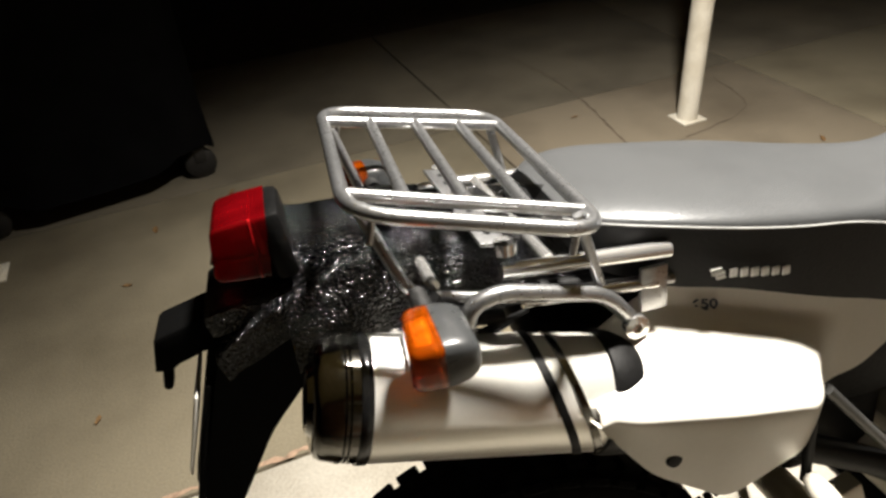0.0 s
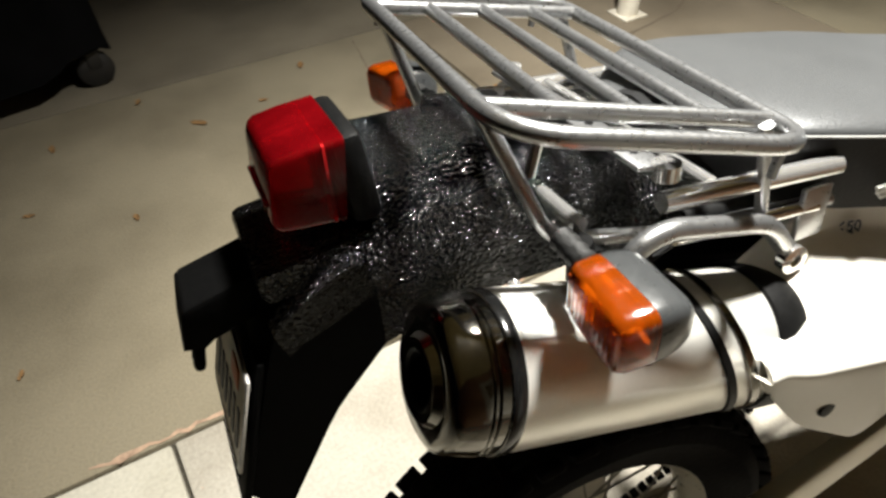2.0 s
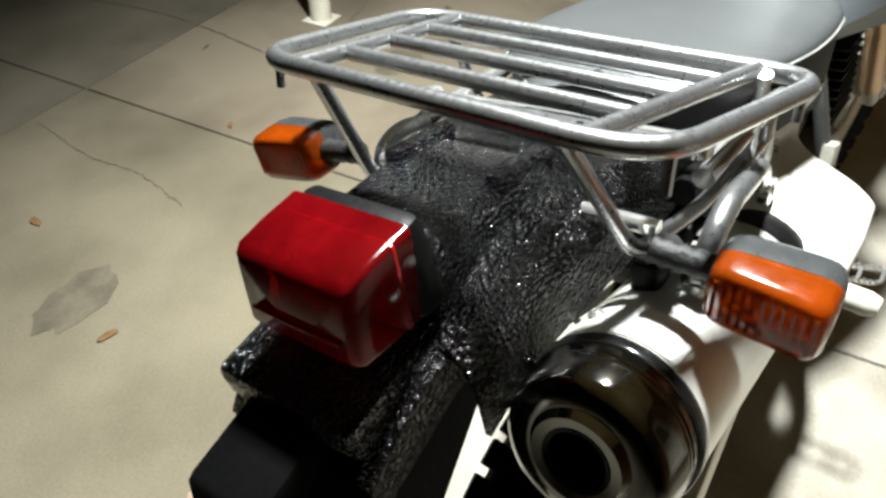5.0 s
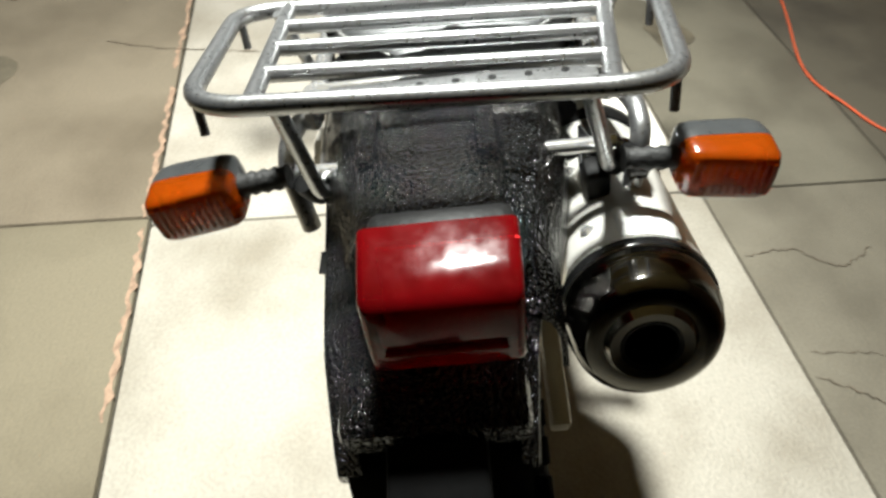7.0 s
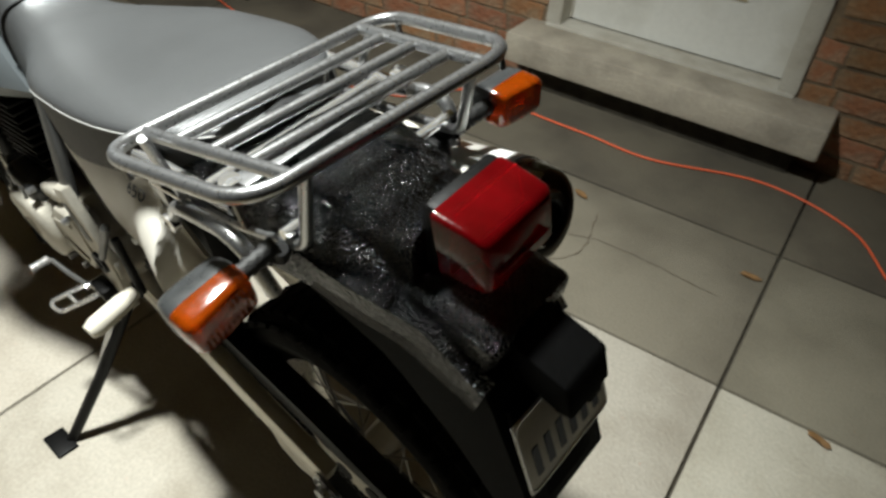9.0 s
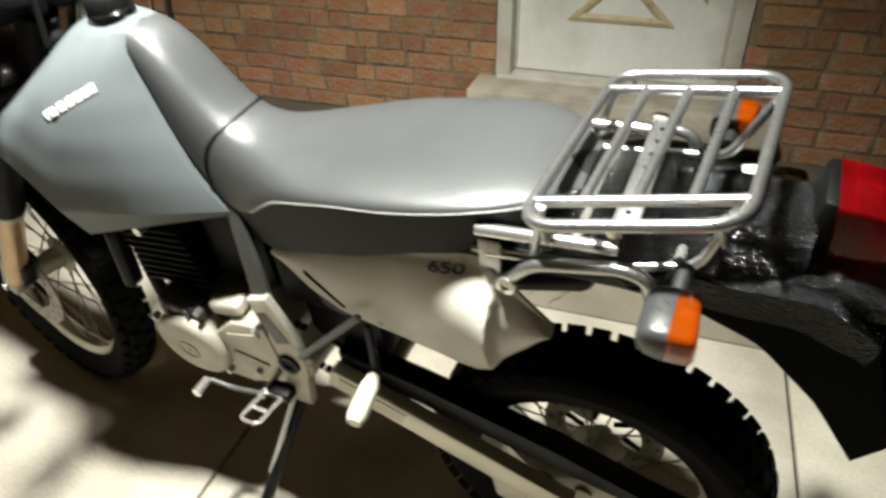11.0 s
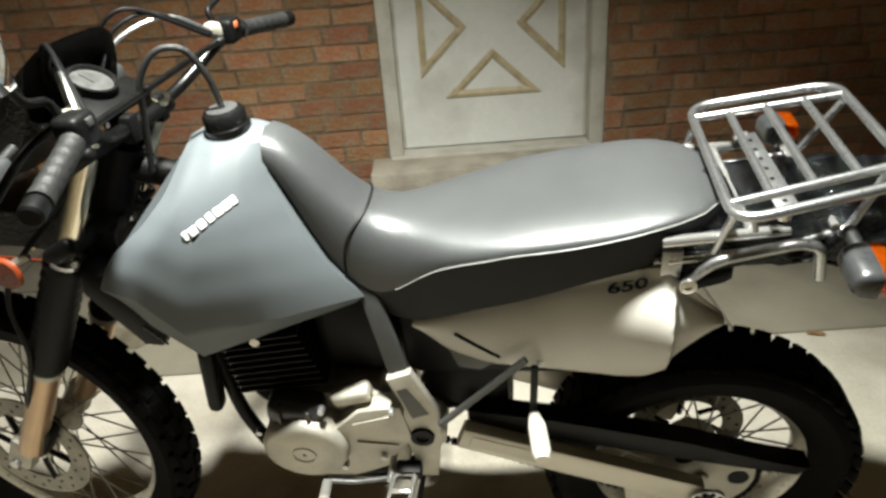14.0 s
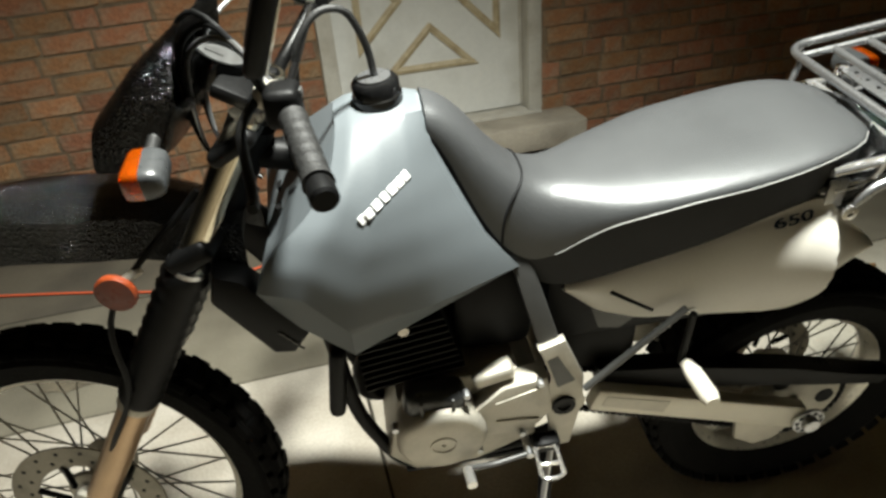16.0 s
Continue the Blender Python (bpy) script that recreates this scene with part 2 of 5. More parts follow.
def lathe(bm, profile, m=None, seg=32, cap=False):
    """Profile of (radius, height along y), turned about the y axis."""
    rings = []
    for r, h in profile:
        rings.append([bm.verts.new((r * math.cos(2 * math.pi * j / seg), h, r * math.sin(2 * math.pi * j / seg))) for j in range(seg)])
    skin(bm, rings, False, cap)
    if m is not None:
        bmesh.ops.transform(bm, matrix=m, verts=[v for ring in rings for v in ring])
    return bm


def rod(bm, a, b, r, seg=10, r2=None):
    return tube(bm, [a, b], [r, r2 or r], seg)


def prism(bm, outline, y0, y1, bevel=0.0):
    """An outline of (x, z) between two y."""
    a = [bm.verts.new((x, y0, z)) for x, z in outline]
    b = [bm.verts.new((x, y1, z)) for x, z in outline]
    k = len(a)
    for j in range(k):
        bm.faces.new((a[j], a[(j + 1) % k], b[(j + 1) % k], b[j]))
    caps = [bm.faces.new(a[::-1]), bm.faces.new(b)]
    if bevel:
        bmesh.ops.bevel(bm, geom=list({e for f in caps for e in f.edges}), offset=bevel, segments=2, affect="EDGES", profile=0.5)
    return bm


def lerp(u, keys, values):
    return float(np.interp(u, keys, values))


def soft(u, keys, values):
    """Interpolation with smooth bends."""
    return sum(float(np.interp(min(max(u + d, keys[0]), keys[-1]), keys, values)) for d in (-0.03, -0.015, 0, 0.015, 0.03)) / 5


def writing(name, body, size, m, material, parent, depth=0.0006, bold=0.0):
    cu = bpy.data.curves.new(name, "FONT")
    cu.body, cu.size, cu.extrude, cu.align_x, cu.align_y = body, size, depth, "CENTER", "CENTER"
    cu.offset = bold
    ob = bpy.data.objects.new(name, cu)
    scene.collection.objects.link(ob)
    bpy.context.view_layer.update()
    me = bpy.data.meshes.new_from_object(ob.evaluated_get(bpy.context.evaluated_depsgraph_get()))
    bpy.data.objects.remove(ob)
    me.materials.append(material)
    out = new(name, me)
    out.parent = parent
    out.matrix_basis = m
    return out


# ---- setting: ground, slabs, wall, door, roof, posts ----
bm = bmesh.new()
bmesh.ops.create_grid(bm, x_segments=2, y_segments=2, size=200)
ground = tagged(mesh_object("ground", bm, SOIL, False), "dark bare earth ground around the porch", "ground", kind="structure")
ground.location.z = -0.014
X_JOINTS = [-5.05, -3.50, -1.98, -0.455, 0.87, 2.40, 3.93, 5.45]
X_OUTER = [-5.05, -3.40, -1.90, 0.90, 2.40, 3.93, 5.45]
Y_JOINTS = [-1.42, -0.765, 0.758, 2.28, 3.80]
pavement = tagged(new("pavement"), "worn tan concrete slab pavement with cracks and open joints", "pavement", kind="structure")
rng = random.Random(4)
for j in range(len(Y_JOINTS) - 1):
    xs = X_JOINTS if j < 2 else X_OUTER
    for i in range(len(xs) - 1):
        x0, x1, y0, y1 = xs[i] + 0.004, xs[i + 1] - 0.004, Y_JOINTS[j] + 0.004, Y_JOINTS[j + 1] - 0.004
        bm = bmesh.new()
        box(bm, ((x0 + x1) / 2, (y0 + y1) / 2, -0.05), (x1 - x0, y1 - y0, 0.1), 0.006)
        # Rows away from the bike get darker concrete in place of light fall-off.
        slab = part("slab", bm, (CONCRETE_DIM, CONCRETE, CONCRETE_MID, CONCRETE_FAR)[j], pavement)
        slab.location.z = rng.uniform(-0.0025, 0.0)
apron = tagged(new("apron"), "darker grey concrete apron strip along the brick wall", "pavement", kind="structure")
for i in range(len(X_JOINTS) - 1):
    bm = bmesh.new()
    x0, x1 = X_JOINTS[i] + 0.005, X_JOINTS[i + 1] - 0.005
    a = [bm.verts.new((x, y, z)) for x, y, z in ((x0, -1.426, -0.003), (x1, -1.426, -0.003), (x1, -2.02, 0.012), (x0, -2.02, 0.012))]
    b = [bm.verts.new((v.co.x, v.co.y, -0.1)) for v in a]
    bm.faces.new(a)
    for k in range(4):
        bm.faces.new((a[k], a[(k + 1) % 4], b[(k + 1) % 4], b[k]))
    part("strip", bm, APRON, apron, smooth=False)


def crack(points, width, material, name="crack", z=0.0015, jag=0.005, seed=0):
    """A thin jagged seam lying on the slabs."""
    rnd = random.Random(seed)
    path = smooth_path([(x, y, 0) for x, y in points], 14)
    bm = bmesh.new()
    row = []
    for i, q in enumerate(path):
        d = (path[min(i + 1, len(path) - 1)] - path[max(i - 1, 0)]).normalized()
        side = Vector((-d.y, d.x, 0))
        w = width * rnd.uniform(0.25, 1.0) * (0.3 if i in (0, len(path) - 1) else 1)
        q = q + side * rnd.uniform(-jag, jag)
        row.append((bm.verts.new((q.x + side.x * w, q.y + side.y * w, z)), bm.verts.new((q.x - side.x * w, q.y - side.y * w, z))))
    for (a, b), (c, d) in zip(row, row[1:]):
        bm.faces.new((a, b, d, c))
    return part(name, bm, material, pavement, smooth=False)


crack([(1.46, 2.99), (1.5, 2.4), (1.39, 1.71)], 0.006, CRACK, seed=1)
crack([(1.59, 1.67), (2.06, 1.80), (2.18, 2.16)], 0.005, CRACK, seed=2)
crack([(0.61, -0.78), (0.62, -0.92), (0.55, -1.02), (0.61, -1.15)], 0.002, CRACK, seed=3)
crack([(0.24, -0.78), (0.16, -0.9), (0.07, -1.03), (0.10, -1.25)], 0.002, CRACK, seed=4)
crack([(0.30, -0.8), (0.26, -1.0), (0.05, -1.12), (-0.35, -1.1)], 0.0015, CRACK, seed=14)
crack([(1.78, 1.02), (1.72, 0.78), (1.69, 0.5)], 0.004, CRACK, seed=5)
crack([(0.66, 2.24), (0.60, 1.9), (0.61, 1.69), (0.55, 1.45)], 0.003, CRACK, seed=6)
for x0, x1, s in ((-0.62, -0.05, 8), (0.3, 0.86, 9), (0.9, 1.5, 10), (1.6, 2.38, 11)):
    crack([(x0, 0.775), ((x0 + x1) / 2, 0.77), (x1, 0.772)], 0.011, CRUMB, "crumbled_edge", 0.001, 0.006, s)
for x, y, r, s in ((0.15, 1.42, 0.085, 1), (1.75, -1.0, 0.09, 2), (1.6, 1.35, 0.08, 3)):
    bm = bmesh.new()
    rnd = random.Random(s)
    ring = [bm.verts.new((x + 1.5 * r * rnd.uniform(0.8, 1.15) * math.cos(a * 0.35), y + r * rnd.uniform(0.8, 1.15) * math.sin(a * 0.35), 0.0011)) for a in range(18)]
    bm.faces.new(ring)
    part("oil_stain", bm, STAIN, pavement, smooth=False)

WALL_Y = -2.03
wall_back = tagged(mesh_object("wall_back", boxed((0, 0, 0), (0.01, 0.01, 0.01)), MORTAR, False), "weathered red-brown brick house wall with pale mortar", "wall", kind="structure")
wall_back.data.clear_geometry()
bm = bmesh.new()
D0, D1, DZ0, DZ1 = -0.275, 0.745, 0.27, 2.36
for x0, x1, z0, z1 in ((-5.2, D0, -0.1, 2.95), (D1, 5.4, -0.1, 2.95), (D0, D1, DZ1, 2.95), (D0, D1, -0.1, 0.13)):
    box(bm, ((x0 + x1) / 2, WALL_Y - 0.1225, (z0 + z1) / 2), (x1 - x0, 0.24, z1 - z0))
bm.to_mesh(wall_back.data)
bm.free()
wall_back.data.materials.append(MORTAR) if not wall_back.data.materials else None

door_frame = thing("door_frame", "weathered cream-painted wooden door frame in the brick wall", "door frame", kind="structure")
for x in (D0 + 0.034, D1 - 0.034):
    part("jamb", boxed((x, WALL_Y - 0.055, (DZ0 + DZ1) / 2), (0.066, 0.15, DZ1 - DZ0), 0.004), FRAME_PAINT, door_frame)
    part("stop", boxed((x + (0.038 if x < 0 else -0.038), WALL_Y - 0.085, (DZ0 + DZ1) / 2), (0.012, 0.03, DZ1 - DZ0 - 0.02), 0.003), FRAME_PAINT, door_frame)
part("head", boxed(((D0 + D1) / 2, WALL_Y - 0.055, DZ1 - 0.033), (D1 - D0 - 0.136, 0.15, 0.062), 0.004), FRAME_PAINT, door_frame)
part("threshold", boxed(((D0 + D1) / 2, WALL_Y - 0.055, DZ0 - 0.012), (D1 - D0 - 0.01, 0.17, 0.024), 0.004), FRAME_PAINT, door_frame)
door_1 = thing("door_1", "closed white-painted side door with cross-buck panels and cream moulding", "door", kind="structure")
L, R, YD = D0 + 0.070, D1 - 0.070, WALL_Y - 0.10
bm = bmesh.new()
for x0, x1, z0, z1 in ((L, R, DZ0 + 0.006, 1.36), (L, L + 0.13, 1.36, 2.16), (R - 0.13, R, 1.36, 2.16), (L, R, 2.16, DZ1 - 0.068)):
    box(bm, ((x0 + x1) / 2, YD, (z0 + z1) / 2), (x1 - x0, 0.044, z1 - z0))
part("leaf", bm, DOOR_PAINT, door_1, smooth=False)
part("window_rail", boxed(((L + R) / 2, YD + 0.026, 1.345), (R - L - 0.16, 0.02, 0.03), 0.004), DOOR_PAINT, door_1)
pane = part("pane", boxed(((L + R) / 2, YD, 1.76), (R - L - 0.26, 0.006, 0.80)), GLASS_DARK, door_1)
pane.visible_shadow = False
part("curtain", boxed(((L + R) / 2, YD - 0.06, 1.76), (R - L - 0.2, 0.01, 0.86)), CURTAIN, door_1, "pale cream curtain behind the glass")
CX, CZ = 0.232, 0.832


def triangle(p, q, r, w=0.031, d=0.014):
    """A mitred triangular moulding."""
    pts = [Vector((a, 0, b)) for a, b in (p, q, r)]
    c = sum(pts, Vector()) / 3
    bm = bmesh.new()
    inr = []
    for k in range(3):
        a, b, e = pts[k - 1], pts[k], pts[(k + 1) % 3]
        u, v = (a - b).normalized(), (e - b).normalized()
        half = u.angle(v) / 2
        inr.append(b + (u + v).normalized() * (w / math.sin(half)))
    y0 = YD + 0.022
    mid = [(o + i) / 2 for o, i in zip(pts, inr)]
    rings = [[bm.verts.new((q.x, y, q.z)) for q in loop] for loop, y in ((pts, y0), (pts, y0 + d * 0.6), (mid, y0 + d), (inr, y0 + d * 0.5), (inr, y0))]
    skin(bm, rings, False, False)
    return part("moulding", bm, MOULDING, door_1, "cream triangular moulding", False)


A, B = 0.336, 0.115
triangle((CX + A, CZ + 0.225), (CX + A, CZ - 0.22), (CX + B, CZ))
triangle((CX - A, CZ + 0.225), (CX - A, CZ - 0.22), (CX - B, CZ))
triangle((CX + 0.225, CZ + 0.325), (CX - 0.225, CZ + 0.325), (CX, CZ + 0.11))
triangle((CX + 0.225, CZ - 0.32), (CX - 0.225, CZ - 0.32), (CX, CZ - 0.105))
bm = bmesh.new()
lathe(bm, [(0.0, 0.0), (0.03, 0.0), (0.03, 0.006), (0.012, 0.01), (0.012, 0.035), (0.028, 0.045), (0.03, 0.06), (0.018, 0.072), (0.0, 0.074)], Matrix.Translation((L + 0.07, YD + 0.022, 1.24)), 20)
part("knob", bm, STEEL, door_1, "worn metal door knob")
door_step = tagged(mesh_object("door_step", boxed((0.20, WALL_Y + 0.085, 0.195), (1.26, 0.24, 0.125), 0.014), SILL_STONE), "weathered concrete door step below the white door", "step", kind="structure")
# Dark earth-coloured block stands in for the shaded gap below the step.
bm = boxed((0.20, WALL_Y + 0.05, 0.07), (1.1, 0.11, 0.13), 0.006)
tagged(mesh_object("step_base", bm, SOIL), "dark block standing in for the shaded gap under the door step", "step", kind="structure")

ceiling = tagged(mesh_object("ceiling", boxed((0.1, 0.12, 3.0), (10.2, 4.3, 0.05)), CEIL_PAINT, False), "cream-painted board underside of the porch roof", "ceiling", kind="structure")
bm = bmesh.new()
for k in range(26):
    box(bm, (-4.9 + 0.4 * k, 0.1, 2.94), (0.045, 4.2, 0.09))
rafters = tagged(mesh_object("trim", bm, CEIL_PAINT, False), "cream rafters below the porch roof", "rafter", kind="structure")
for x, y in ((1.765, 1.832), (-1.08, 2.02)):
    post = thing("porch_post", "white-painted round metal porch post standing on the concrete", "post", pose(x, y, 0), "porch posts")
    part("shaft", lathe(bmesh.new(), [(0.0, 0.0), (0.045, 0.0), (0.045, 2.9), (0.0, 2.9)], Matrix.Rotation(radians(90), 4, "X"), 24), POST_PAINT, post)
    part("base_plate", boxed((0, 0, 0.004), (0.12, 0.12, 0.008), 0.002), POST_PAINT, post)

# ---- the motorcycle, built upright and leaned on its side stand ----
BIKE = Matrix.Rotation(radians(-6.5), 4, "Z") @ Matrix.Rotation(radians(-9.0), 4, "X")
bike = thing("motorcycle", "grey and white dual-sport motorcycle leaning on its side stand", "motorcycle", BIKE)
STEER = Matrix.Translation((1.005, 0, 1.09)) @ Matrix.Rotation(radians(-10), 4, Vector((0.507, 0, -0.862)) * -1) @ Matrix.Translation((-1.005, 0, -1.09))


def turned(bm, m=STEER):
    bmesh.ops.transform(bm, matrix=m, verts=bm.verts[:])
    return bm


def wheel(name, c, radius, width, rim_r, knob, steer=False, label=""):
    """A spoked wheel: tyre with knobs, rim, hub and single spokes."""
    m = (STEER if steer else Matrix()) @ Matrix.Translation(c)
    w = new(name)
    w.parent = bike
    tagged(w, label)
    bm = bmesh.new()
    prof = [(rim_r - 0.012, -width * 0.30), (rim_r + 0.012, -width * 0.40), ((rim_r + radius) / 2, -width * 0.5), (radius - 0.03, -width * 0.46), (radius - 0.012, -width * 0.32),
            (radius - 0.004, 0), (radius - 0.012, width * 0.32), (radius - 0.03, width * 0.46), ((rim_r + radius) / 2, width * 0.5), (rim_r + 0.012, width * 0.40), (rim_r - 0.012, width * 0.30)]
    lathe(bm, prof, None, 64)
    turned(bm, m)
    tyre = part("tyre", bm, RUBBER, w, "black knobbly rubber tyre", angle=35)
    count = 44
    kb = boxed((0, 0, 0), (knob, width * 0.24, radius * 0.100), 0.0015, None, 1)
    knob_mesh = None
    for k in range(count):
        a = 2 * math.pi * k / count
        for y, off, tilt in ((-width * 0.17, 0.0, 0), (width * 0.17, 0.5, 0), (-width * 0.40, 0.5, 38), (width * 0.40, 0.0, -38)):
            ang = a + off * 2 * math.pi / count
            rr = radius - (0.0075 if not tilt else 0.021)
            if knob_mesh is None:
                ob = part("tread_knob", kb, RUBBER, tyre)
                knob_mesh = ob.data
            else:
                ob = new("tread_knob", knob_mesh)
                ob.parent = tyre
            ob.matrix_basis = m @ Matrix.Rotation(-ang, 4, "Y") @ Matrix.Translation((rr, y, 0)) @ Matrix.Rotation(radians(tilt), 4, "Z")
    bm = bmesh.new()
    rw = width * 0.30
    lathe(bm, [(rim_r, -rw), (rim_r + 0.004, -rw + 0.004), (rim_r - 0.012, -rw + 0.009), (rim_r - 0.022, -rw * 0.35), (rim_r - 0.022, rw * 0.35), (rim_r - 0.012, rw - 0.009), (rim_r + 0.004, rw - 0.004), (rim_r, rw),
               (rim_r - 0.010, rw), (rim_r - 0.028, rw * 0.5), (rim_r - 0.030, 0), (rim_r - 0.028, -rw * 0.5), (rim_r - 0.010, -rw), (rim_r, -rw)], None, 64)
    turned(bm, m)
    part("rim", bm, RIM_ALLOY, w, "polished alloy rim")
    bm = bmesh.new()
    lathe(bm, [(0.0, -0.075), (0.016, -0.075), (0.018, -0.05), (0.05, -0.045), (0.052, -0.038), (0.03, -0.03), (0.028, 0.03), (0.052, 0.038), (0.05, 0.045), (0.018, 0.05), (0.016, 0.075), (0.0, 0.075)], None, 28)
    turned(bm, m)
    part("hub", bm, ALLOY, w, "dull alloy hub")
    bm = bmesh.new()
    rod(bm, (0.048, 0, 0), (rim_r - 0.022, 0, 0), 0.0021, 6)
    spoke_mesh = None
    for k in range(32):
        a = 2 * math.pi * k / 32
        s = 1 if k % 2 else -1
        lead = (1 if (k // 2) % 2 else -1) * 0.55
        p = Vector((0.046 * math.cos(a), s * 0.040, 0.046 * math.sin(a)))
        q = Vector(((rim_r - 0.024) * math.cos(a + lead * 0.62), s * 0.006, (rim_r - 0.024) * math.sin(a + lead * 0.62)))
        d = q - p
        if spoke_mesh is None:
            bm.free()
            bm = bmesh.new()
            rod(bm, (0, 0, 0), (0, 0, d.length), 0.0020, 6)
            sp = part("spoke", bm, SPOKE_STEEL, w)
            spoke_mesh = sp.data
        else:
            sp = new("spoke", spoke_mesh)
            sp.parent = w
        sp.matrix_basis = m @ Matrix.Translation(p) @ d.to_track_quat("Z", "Y").to_matrix().to_4x4()
    return w, m


REAR, FRONT = (0.0, 0.0, 0.312), (1.436, 0.0, 0.364)
rear_wheel, MR = wheel("rear_wheel", REAR, 0.316, 0.124, 0.224, 0.010, label="spoked rear wheel with polished rim")
front_wheel, MF = wheel("front_wheel", FRONT, 0.363, 0.088, 0.290, 0.013, True, "spoked front wheel with polished rim")


def disc(r0, r1, y, t, holes, m, parent, material, name, label, carrier=0.0, seg=56):
    bm = bmesh.new()
    lathe(bm, [(r0, y - t), (r1, y - t), (r1, y + t), (r0, y + t), (r0, y - t)], None, seg)
    turned(bm, m)
    d = part(name, bm, material, parent, label)
    bm = bmesh.new()
    for k in range(holes):
        a = 2 * math.pi * k / holes
        rr = r0 + (r1 - r0) * (0.3 if k % 2 else 0.7)
        mm = Matrix.Translation((rr * math.cos(a), y, rr * math.sin(a)))
        lathe(bm, [(0.0, -t - 0.0006), (0.0042, -t - 0.0006), (0.0042, t + 0.0006), (0.0, t + 0.0006)], mm, 8)
    if carrier:
        for k in range(6):
            a = 2 * math.pi * k / 6
            rod(bm, (0.04 * math.cos(a), y, 0.04 * math.sin(a)), (r0 * 1.02 * math.cos(a + 0.3), y, r0 * 1.02 * math.sin(a + 0.3)), 0.006, 6)
    turned(bm, m)
    part("holes" if not carrier else "carrier", bm, BLACK, parent)
    return d


disc(0.095, 0.145, 0.062, 0.002, 36, MF, front_wheel, DISC_STEEL, "brake_disc", "drilled steel brake disc", 1.0)
disc(0.075, 0.118, -0.070, 0.002, 28, MR, rear_wheel, DISC_STEEL, "brake_disc", "drilled steel brake disc", 1.0)
bm = bmesh.new()
teeth = 42
ring = []
for k in range(teeth * 2):
    a = math.pi * k / teeth
    r = 0.112 if k % 2 else 0.104
    ring.append((r * math.cos(a), r * math.sin(a)))
prism(bm, ring, 0.060, 0.066)
turned(bm, MR)
part("sprocket", bm, ALLOY, rear_wheel, "worn steel rear sprocket")
for k in range(6):
    a = 2 * math.pi * k / 6
    part("sprocket_hole", turned(lathe(bmesh.new(), [(0.0, 0.0655), (0.021, 0.0655), (0.021, 0.0675), (0.0, 0.0675)], Matrix.Translation((0.075 * math.cos(a), 0, 0.075 * math.sin(a))), 14), MR), BLACK, rear_wheel)

# swingarm, chain, guard, axle
def beam(a, b, h0, h1, w, bevel=0.005):
    """A tapered bar of height h0 to h1 and width w."""
    a, b = Vector(a), Vector(b)
    bm = bmesh.new()
    d = (b - a).normalized()
    up = Vector((0, 1, 0)).cross(d) * -1
    if up.z < 0:
        up = -up
    side = d.cross(up)
    rings = [[bm.verts.new(q + up * (h / 2 * sy) + side * (w / 2 * sx)) for sx, sy in ((1, 1), (-1, 1), (-1, -1), (1, -1))] for q, h in ((a, h0), (b, h1))]
    skin(bm, rings)
    if bevel:
        bmesh.ops.bevel(bm, geom=bm.edges[:], offset=bevel, segments=2, affect="EDGES", profile=0.5)
    return bm


swingarm = new("swingarm")
swingarm.parent = bike
tagged(swingarm, "pale alloy swingarm")
for y in (0.105, -0.105):
    part("arm", beam((0.475, y, 0.492), (0.015, y, 0.322), 0.055, 0.062, 0.030), SWING, swingarm)
part("recess", beam((0.455, 0.1205, 0.487), (0.325, 0.1205, 0.439), 0.026, 0.030, 0.002, 0.0), ALLOY, swingarm, "dull recessed strip")
part("pivot_tube", turned(lathe(bmesh.new(), [(0.0, -0.13), (0.032, -0.13), (0.032, 0.13), (0.0, 0.13)], None, 20), Matrix.Translation((0.53, 0, 0.512))), ALLOY, swingarm)
part("cross_tube", rod(bmesh.new(), (0.40, -0.1, 0.465), (0.40, 0.1, 0.465), 0.026, 14), SWING, swingarm)
bm = bmesh.new()
prism(bm, [(0.16, 0.345), (0.03, 0.30), (0.06, 0.262), (0.10, 0.252), (0.15, 0.285)], 0.104, 0.116, 0.002)
part("chain_guide", bm, ALLOY, swingarm, "alloy chain guide plate")
bm = bmesh.new()
lathe(bm, [(0.0, 0.0), (0.034, 0.0), (0.034, 0.007), (0.018, 0.008), (0.017, 0.02), (0.0, 0.02)], Matrix.Translation((0.0, 0.122, 0.318)), 24)
part("axle_nut", bm, STEEL, swingarm)
bm = bmesh.new()
for k in range(10):
    a = 2 * math.pi * k / 10
    lathe(bm, [(0.0, 0.0071), (0.0052, 0.0071), (0.0052, 0.0085), (0.0, 0.0085)], Matrix.Translation((0.026 * math.cos(a), 0.122, 0.318 + 0.026 * math.sin(a))), 8)
part("adjuster_holes", bm, BLACK, swingarm)
bm = bmesh.new()
prism(bm, [(0.46, 0.545), (0.30, 0.515), (0.05, 0.455), (-0.10, 0.405), (-0.19, 0.385), (-0.17, 0.36), (-0.05, 0.385), (0.2, 0.44), (0.46, 0.50)], 0.052, 0.094, 0.004)
part("chain_guard", bm, BLACK, bike, "black plastic chain guard")
chain = new("chain")
chain.parent = bike
tagged(chain, "dirty dark drive chain")
bm = bmesh.new()
box(bm, (0, 0, 0), (0.0135, 0.014, 0.011), 0.002, None, 1)
link0 = part("chain_link", bm, BLACK, chain)
runs = [((0.0, 0.430), (0.60, 0.545)), ((0.0, 0.206), (0.60, 0.455))]
links = []
for (xa, za), (xb, zb) in runs:
    steps = 40
    for k in range(steps):
        u = k / steps
        links.append((xa + (xb - xa) * u, za + (zb - za) * u, math.atan2(zb - za, xb - xa)))
